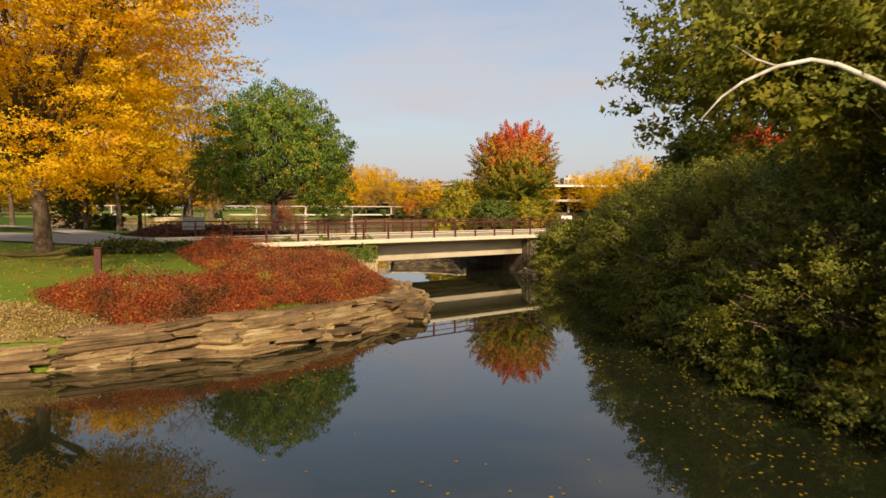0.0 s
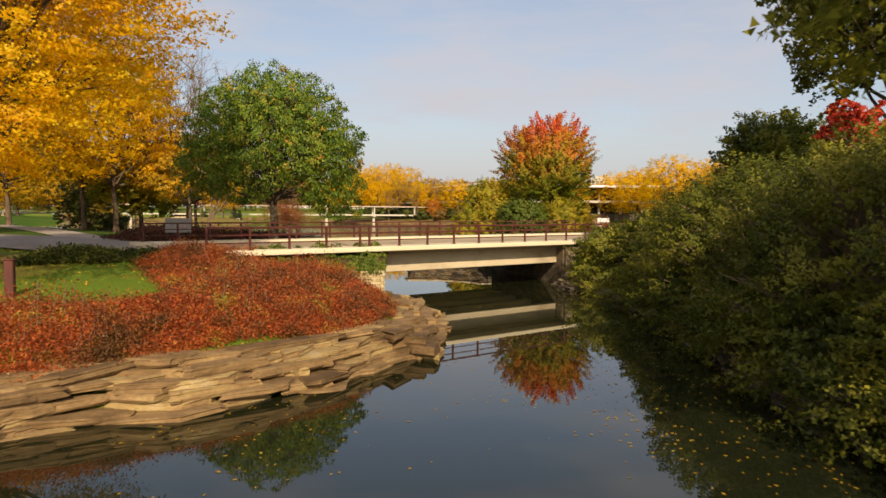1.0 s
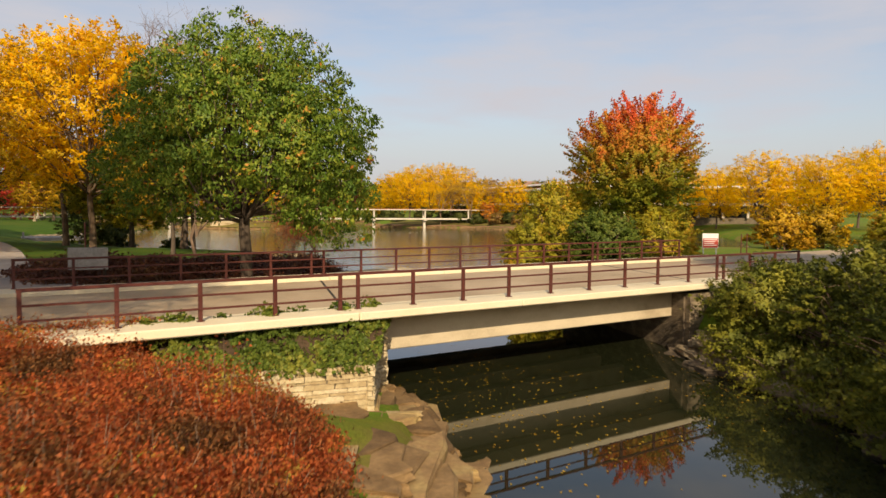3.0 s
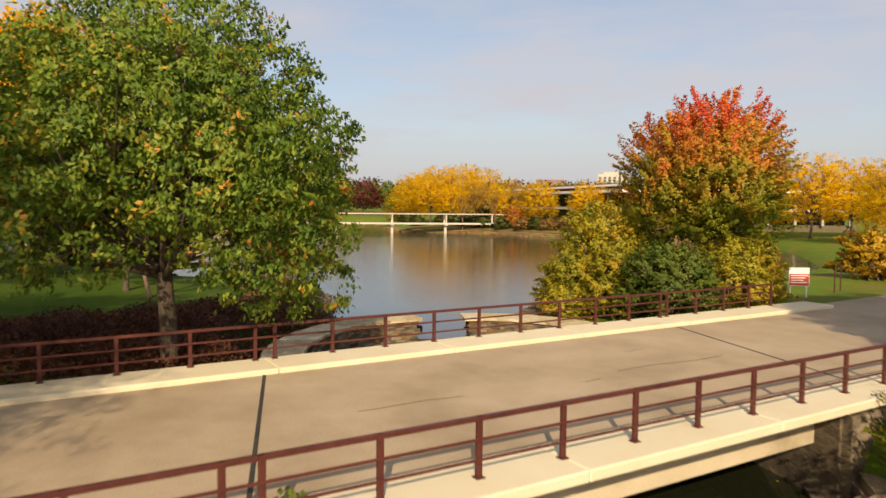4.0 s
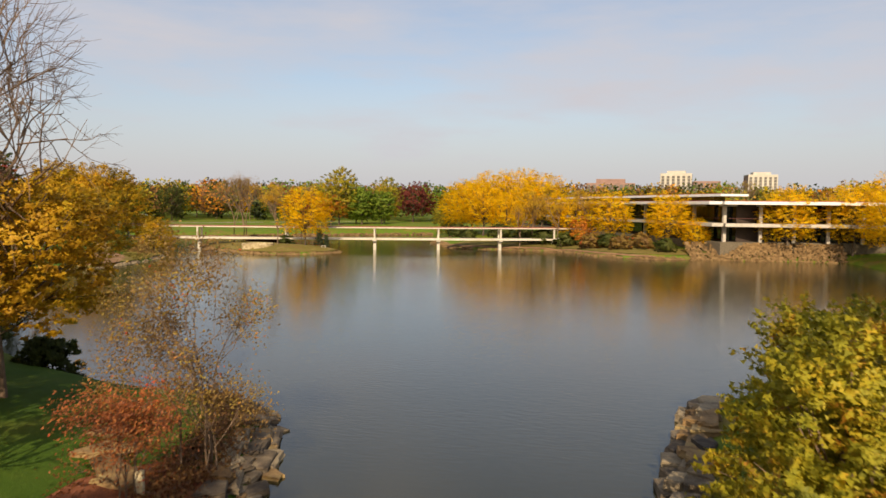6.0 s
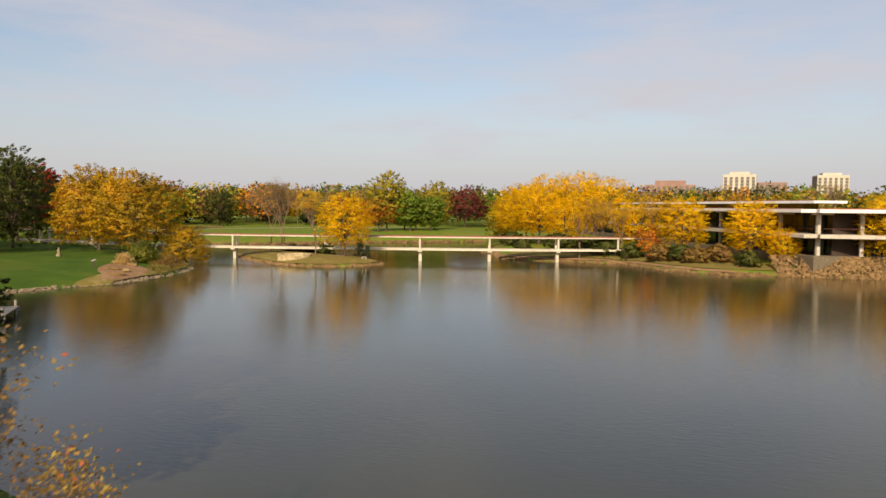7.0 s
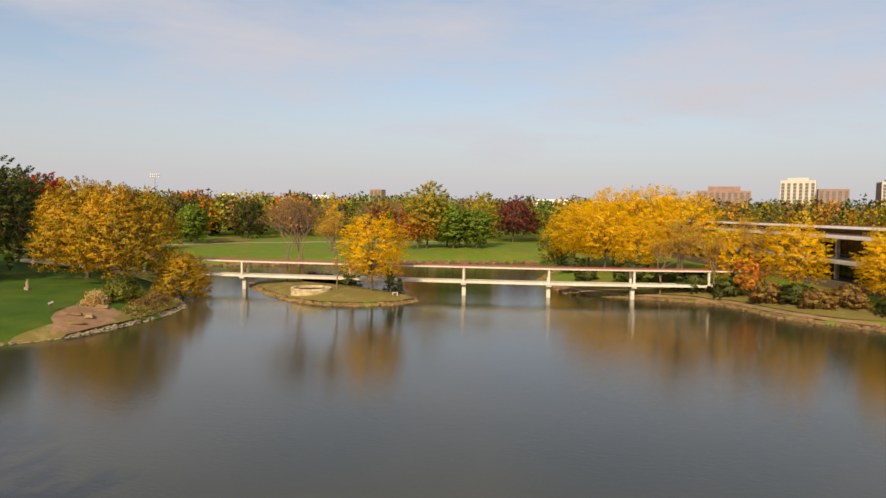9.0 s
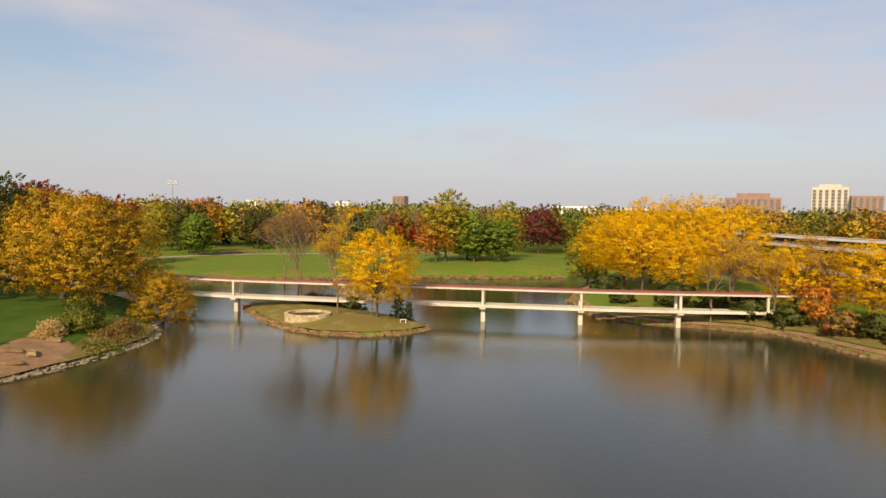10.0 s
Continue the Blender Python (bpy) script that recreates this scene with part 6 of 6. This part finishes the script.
# fallen leaves: on the water and on the lawn
n = 9500
LX, LY = r.uniform(-14, 10, n), r.uniform(2, 56, n)
drift = np.sin(LX * 0.55 + LY * 0.2) + np.sin(LY * 0.33 - LX * 0.15) + 0.25 * (LX - 2) * (LY < 34)
keep = (poly_sd(LX, LY, WATER) > 0.3) & (drift + r.normal(size=n) * 0.8 > 0.4)
Pw = np.column_stack([LX, LY, np.full(n, LOW + 0.012)])[keep]
V, F = leaves(Pw, 0.09, r, 0.97, 0.7)
V[:, 2] = LOW + 0.006 + np.abs(V[:, 2] - LOW - 0.012) * 0.25
tagged(part("floating_leaves", (V, F), M["l_gold"]), "fallen yellow leaves floating on the water", "leaves", kind="stuff")
n = 4200
LX, LY = r.uniform(-32, -7, n), r.uniform(17, 48, n)
keep = poly_sd(LX, LY, WATER) < -1.5
Pl = np.column_stack([LX, LY, terrain(LX, LY) + 0.035])[keep]
tagged(part("fallen_leaves", leaves(Pl, 0.085, r, 0.9, 0.7), M["l_gold"]), "yellow leaves scattered on the lawn", "leaves", kind="stuff")

strip([(-22, 14.3), (-14, 17.2), (-11.7, 18.1), (-9.4, 19.6)], 2.9, -0.9, M["litter"], "ground", "dry straw-coloured grass on the bank slope", 0.05)
bed("ground", "ring of fallen leaves round the honey locust trunk", -21.0, 35.2, [(-19.0, 35.2), (-19.7, 36.6), (-21.2, 37.2), (-22.6, 36.5), (-23.1, 35.0), (-22.4, 33.7), (-20.9, 33.2), (-19.5, 33.8)], M["litter"])
bed("mulch_bed", "red-brown bark mulch round the twiggy shrub", -18.6, 73.2, [(-21, 71.2), (-18.2, 69.8), (-16.6, 71.2), (-16.6, 74.5), (-18.0, 77.2), (-20.2, 77.4), (-21.4, 74.5)], M["mulch"])
bed("mulch_bed", "bare reddish earth with flat rocks on the peninsula shore", -88.6, 150.8, [(-84.4, 143.6), (-86.2, 145.6), (-88.6, 147.0), (-90.8, 149.2), (-92.4, 151.6), (-93.2, 153.8), (-92.0, 155.8), (-89.8, 156.6), (-87.4, 155.6), (-85.6, 153.6), (-84.2, 150.4), (-83.8, 146.6)], M["earth_red"], 0.045)
for k, (x, y, a, l) in enumerate(((-88.8, 149.6, 30, 2.4), (-86.9, 150.6, -20, 1.9), (-90.2, 155.3, 50, 1.5), (-85.6, 147.6, 60, 1.7))):
    t = thing("stone_slab", "flat weathered slab on the bare shore earth", "rock", pose(x, y, zat(x, y) + 0.04, 0, 2, a))
    part("slab", lime_rocks[k + 4], None, t, at=Matrix.Diagonal((l, 1.1, 0.35, 1)))
lectern = thing("reading_stand", "small low reading stand at the earth bed", "sign", at_ground(-92.0, 149.6, -30))
part("panel", moved(box(-0.5, 0.5, -0.3, 0.3, -0.03, 0.03, 0.01), pose(0, 0, 1.0, 25, 0, 0)), M["sign_grey"], lectern)
for x in (-0.35, 0.35):
    part("leg", box(x - 0.05, x + 0.05, -0.05, 0.05, -0.2, 0.97, 0.01), M["bark"], lectern)
statue = thing("garden_statue", "small weathered stone figure on a plinth on the lawn", "statue", at_ground(-111.7, 160.8, 20, 0.62))
part("figure", join(box(-0.55, 0.55, -0.55, 0.55, -0.2, 0.7, 0.06), tube([(0, 0, 0.7), (0.05, 0, 1.1), (-0.05, 0, 1.6), (0.02, 0, 1.95), (0.04, 0, 2.1), (0.05, 0, 2.4), (0.05, 0, 2.5)], [0.42, 0.34, 0.4, 0.3, 0.14, 0.19, 0.08], 10)), M["lime_dark"], statue)
low_bed("shore_grass", "dry straw grass along the peninsula edge", [(-85.0, 155.5), (-86.6, 161), (-89.4, 167), (-92.6, 170.5), (-94.5, 170), (-91.5, 164), (-89.5, 158.5), (-88, 156.5)], 900, 12, 0.55, "l_straw", 0.2, 86)
low_bed("shore_grass", "tall tan ornamental grass clump", [(-92.4, 154.6), (-94.2, 156.4), (-95.6, 158.6), (-94.4, 159.4), (-92.6, 157.6), (-91.4, 155.8)], 420, 24, 1.1, "l_tan", 0.2, 87, spread=0.35, hvar=0.8, rim=0.5)
shrub("shore_bush", "grey-green and russet rounded shrub on the peninsula", at_ground(-93.6, 161.4), 2.7, 3.5, "l_shrub", 15000, 0.16, 88, "peninsula shrubs", far=True, nl=20, shell=0.6, spray=(0.9, 0.2, 0.4), lump=(0.2, 0.35))
low_bed("shore_grass", "russet red low shrubs on the peninsula", [(-87.6, 160.5), (-89.8, 165.5), (-92.5, 168), (-93.6, 166), (-91.6, 162), (-89.2, 159.5)], 600, 16, 1.5, "l_thin", 0.2, 89, spread=0.5, hvar=0.9, rim=1.4)

low_bed("hedge", "clipped brown-green hedge behind the planter", [(-88.0, 195.8), (-80.4, 197.0), (-80.8, 199.0), (-88.4, 197.8)], 420, 26, 2.0, "l_under", 0.2, 90, rim=0.5)

# ---- far trees: one of each kind, then copies ----
proto = {
    "yellow": tree("locust_tree", "bright yellow honey locust on the far shore", pose(-45, 262, zat(-45, 262)), 8.5, 3.0, 19.0, "l_yellow_lit", "bark", 32000, 0.24, "round", 0.3, 3.6, 201, 30, flat=0.4, squash=0.7, clump=0.38, group="far locusts", far=True, shell=0.45, spray=(1.3, 0.3, 0.0, 0.7)),
    "gold": tree("locust_tree", "old-gold honey locust on the far shore", pose(-120.5, 178, zat(-120.5, 178)), 9.5, 1.5, 17.0, "l_oldgold", "bark", 46000, 0.25, "dome", 0.35, 2.6, 202, 34, flat=0.4, clump=0.3, group="far locusts", far=True, shell=0.55, spray=(1.2, 0.3, 0.05, 0.8)),
    "green": tree("green_tree", "rounded green tree on the lawn mound", pose(-95.8, 283.7, zat(-95.8, 283.7)), 5.6, 2.0, 13.0, "l_green", "bark", 17000, 0.40, "oval", 0.28, 3, 203, 28, clump=0.36, group="far green trees", far=True, shell=0.62, spray=(1.3, 0.26, 0.1)),
    "dark": tree("green_tree", "tall dark green tree on the shore", pose(-137, 172, zat(-137, 172)), 8.5, 1.5, 20.0, "l_dark", "bark", 17000, 0.40, "oval", 0.35, 3, 204, 28, clump=0.36, group="far green trees", far=True, shell=0.62, spray=(1.3, 0.26, 0.1)),
    "lime": tree("green_tree", "yellowing green tree on the lawn mound", pose(-103.4, 281.5, zat(-103.4, 281.5)), 8.0, 3.0, 19.6, "l_olive", "bark", 17000, 0.40, "oval", 0.3, 4, 205, 28, clump=0.36, group="far green trees", far=True, shell=0.62, spray=(1.3, 0.26, 0.1)),
    "purple": tree("plum_tree", "plum-purple round tree in the park", pose(-97.2, 347, zat(-97.2, 347)), 10.5, 2.5, 17.0, "l_purple", "bark", 15000, 0.42, "round", 0.3, 3, 206, 28, clump=0.36, group="far park trees", far=True, shell=0.62, spray=(1.3, 0.26, 0.1)),
    "red": tree("red_maple", "scarlet maple above the other trees", pose(-152, 205, zat(-152, 205)), 8.0, 3.0, 18.5, "l_red", "bark", 15000, 0.42, "round", 0.3, 3, 207, 28, clump=0.36, group="far park trees", far=True, shell=0.62, spray=(1.3, 0.26, 0.1)),
    "orange": tree("orange_tree", "orange autumn tree in the park", pose(-215, 303, zat(-215, 303)), 9.5, 3.0, 18.0, "l_orange", "bark", 15000, 0.42, "round", 0.3, 3, 208, 28, clump=0.36, group="far park trees", far=True, shell=0.62, spray=(1.3, 0.26, 0.1)),
    "pine": tree("conifer", "dark conifer in the park", pose(-205, 330, zat(-205, 330)), 4.0, 0.8, 15.0, "l_pine", "bark", 6000, 0.65, "cone", 0.25, 1.0, 209, 16, group="far conifers", far=True, shell=0.66, spray=(1.2, 0.2, 0.0)),
    "bush": shrub("shore_bush", "low green bush on the far shore", pose(-24, 217, zat(-24, 217)), 3.2, 3.8, "l_dark", 7000, 0.30, 210, "far bushes", far=True),
    "goldbush": shrub("shore_bush", "gold low bush on the far shore", pose(-2.5, 204.5, zat(-2.5, 204.5)), 3.0, 3.4, "l_thin", 7000, 0.26, 211, "far bushes", far=True),
}
bare_a = bare("bare_tree", "tall thin nearly leafless tree with tan twigs", at_ground(-90.6, 194.5), 19, 31, 0.32, 5, "l_thin", 3200, 0.15, 0.13, keep=0.62)
bare_b = bare("bare_tree", "slender tree with thin yellow foliage", at_ground(-76.1, 187.7), 19, 32, 0.34, 5, "l_gold", 4500, 0.2, 0.14, keep=0.62)
PLACES = [
    # peninsula
    ("gold", -107, 174, 40, 0.95), ("gold", -98.5, 177.5, 90, 0.5), ("dark", -147, 164, 60, 1.0), ("dark", -160, 182, 200, 1.05), ("dark", -141, 150, 10, 0.95), ("lime", -150, 140, 20, 0.9), ("dark", -128, 158, 130, 0.72),
    ("bush", -136, 139, 0, 1.6), ("bush", -110, 120, 0, 1.6), ("bush", -98, 113, 50, 1.5), ("dark", -128, 118, 50, 0.9), ("lime", -108, 104, 90, 0.85),
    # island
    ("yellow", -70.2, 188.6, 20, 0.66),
    ("bush", -78.3, 195.6, 0, 0.62), ("pine", -67.6, 190.0, 60, 0.27), ("pine", -66.6, 191.2, 10, 0.2),
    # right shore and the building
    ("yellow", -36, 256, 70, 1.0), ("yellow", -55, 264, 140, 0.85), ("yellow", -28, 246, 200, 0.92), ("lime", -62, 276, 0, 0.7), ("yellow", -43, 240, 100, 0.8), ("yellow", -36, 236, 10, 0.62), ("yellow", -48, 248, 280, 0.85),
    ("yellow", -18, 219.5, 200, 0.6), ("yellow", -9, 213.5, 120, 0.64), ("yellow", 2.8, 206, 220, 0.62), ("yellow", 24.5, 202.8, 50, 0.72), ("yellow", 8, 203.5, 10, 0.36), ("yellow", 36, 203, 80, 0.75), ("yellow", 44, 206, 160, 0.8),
    ("bush", -29, 219, 40, 0.9), ("bush", -19, 214.5, 100, 0.9), ("bush", -9, 206.5, 10, 0.9), ("bush", 2, 200.5, 70, 0.8), ("goldbush", -12.5, 208, 20, 1.0), ("bush", -35, 222, 0, 1.1), ("bush", -50, 240, 0, 1.0), ("bush", -44, 226, 20, 0.8), ("goldbush", -6.5, 203, 40, 0.9),
    # lawn mound and the park behind
    ("green", -89.3, 286.3, 70, 0.88), ("green", -99.5, 288, 150, 0.95), ("lime", -95.3, 305.4, 30, 0.88), ("red", -150.3, 335, 60, 0.78), ("orange", -105.5, 279.4, 90, 0.62), ("lime", -78, 322, 80, 0.35), ("red", -142, 338, 10, 0.7),
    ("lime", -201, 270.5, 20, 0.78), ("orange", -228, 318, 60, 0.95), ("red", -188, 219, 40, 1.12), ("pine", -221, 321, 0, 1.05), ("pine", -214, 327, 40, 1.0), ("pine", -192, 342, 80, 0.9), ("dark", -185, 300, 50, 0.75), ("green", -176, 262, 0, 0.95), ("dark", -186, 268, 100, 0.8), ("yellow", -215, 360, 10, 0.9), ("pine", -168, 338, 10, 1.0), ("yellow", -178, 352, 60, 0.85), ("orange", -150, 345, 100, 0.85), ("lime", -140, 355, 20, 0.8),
    ("red", -165, 222, 100, 0.95), ("dark", -178, 206, 10, 1.1), ("dark", -190, 222, 70, 1.0), ("orange", -205, 240, 10, 0.9),
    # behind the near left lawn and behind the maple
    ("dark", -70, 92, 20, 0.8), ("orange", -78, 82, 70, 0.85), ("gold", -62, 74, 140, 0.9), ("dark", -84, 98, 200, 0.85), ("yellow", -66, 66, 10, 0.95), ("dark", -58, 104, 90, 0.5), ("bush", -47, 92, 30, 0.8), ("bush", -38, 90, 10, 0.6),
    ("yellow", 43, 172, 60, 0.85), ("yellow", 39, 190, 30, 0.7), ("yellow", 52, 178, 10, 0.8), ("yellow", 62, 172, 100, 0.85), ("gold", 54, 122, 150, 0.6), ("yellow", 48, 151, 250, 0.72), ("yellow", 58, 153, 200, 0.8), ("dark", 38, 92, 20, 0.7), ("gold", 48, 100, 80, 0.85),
]
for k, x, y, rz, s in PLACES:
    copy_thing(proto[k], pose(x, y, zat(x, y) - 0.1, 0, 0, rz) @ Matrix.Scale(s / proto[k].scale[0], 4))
for x, y, rz, s in ((-89.0, 195.6, 70, 0.95), (-87.9, 195.0, 160, 1.0), (-150, 330, 0, 1.0), (-133, 322, 90, 1.05), (-160, 318, 200, 1.0), (-141, 312, 130, 0.9), (30, 300, 0, 1.1)):
    copy_thing(bare_a, pose(x, y, zat(x, y), 0, 0, rz) @ Matrix.Scale(s, 4))
for x, y, rz, s in ((-20.6, 215.6, 40, 0.9), (-26.5, 216.5, 140, 0.95), (-13, 216, 20, 0.95), (-29, 213.2, 250, 0.85), (-72.0, 190.4, 200, 0.5)):
    copy_thing(bare_b, pose(x, y, zat(x, y), 0, 0, rz) @ Matrix.Scale(s, 4))
tree("orange_bush", "round orange-red shrub on the far shore", at_ground(-15.2, 213.5), 2.9, 0.4, 6.6, "l_orange", "bark", 5000, 0.32, "round", 0.1, 0.8, 220, 12, category="shrub")

# far woods as one mass to the horizon
def far_woods(name, label, mat, seed, count, d0, d1, a0, a1, hmin, hmax, size, per):
    r = np.random.default_rng(seed)
    a = np.radians(r.uniform(a0, a1, count))
    d = np.sqrt(r.uniform(d0 ** 2, d1 ** 2, count))
    X, Y = -10 + np.sin(a) * d, 80 + np.cos(a) * d
    h = r.uniform(hmin, hmax, count)
    g = r.normal(size=(count, per, 3))
    g /= np.linalg.norm(g, axis=2, keepdims=True)
    g *= r.uniform(0.6, 1.0, size=(count, per, 1))
    rad = h * r.uniform(0.38, 0.52, count)
    P = np.stack([X[:, None] + g[:, :, 0] * rad[:, None], Y[:, None] + g[:, :, 1] * rad[:, None], 2.5 + h[:, None] * 0.56 + g[:, :, 2] * h[:, None] * 0.44], -1)
    V, F, VN = leaves(P.reshape(-1, 3), size, r, 0.2, 0.9, 0.0, True, g.reshape(-1, 3) / np.linalg.norm(g.reshape(-1, 3), axis=1, keepdims=True))
    return tagged(part(name, (V, F, VN), M[mat]), label, "woods", kind="stuff")


for k, (mat, cnt) in enumerate((("l_green", 170), ("l_dark", 190), ("l_oldgold", 200), ("l_orange", 70), ("l_brown", 160), ("l_olive", 90))):
    far_woods("far_woods", "distant autumn woods along the horizon", mat, 300 + k, cnt, 285, 430, -75, 42, 14, 20, 1.25, 230)
    far_woods("far_woods", "hazy autumn woods at the skyline", mat, 320 + k, cnt // 2, 430, 800, -75, 42, 15, 22, 2.4, 60)
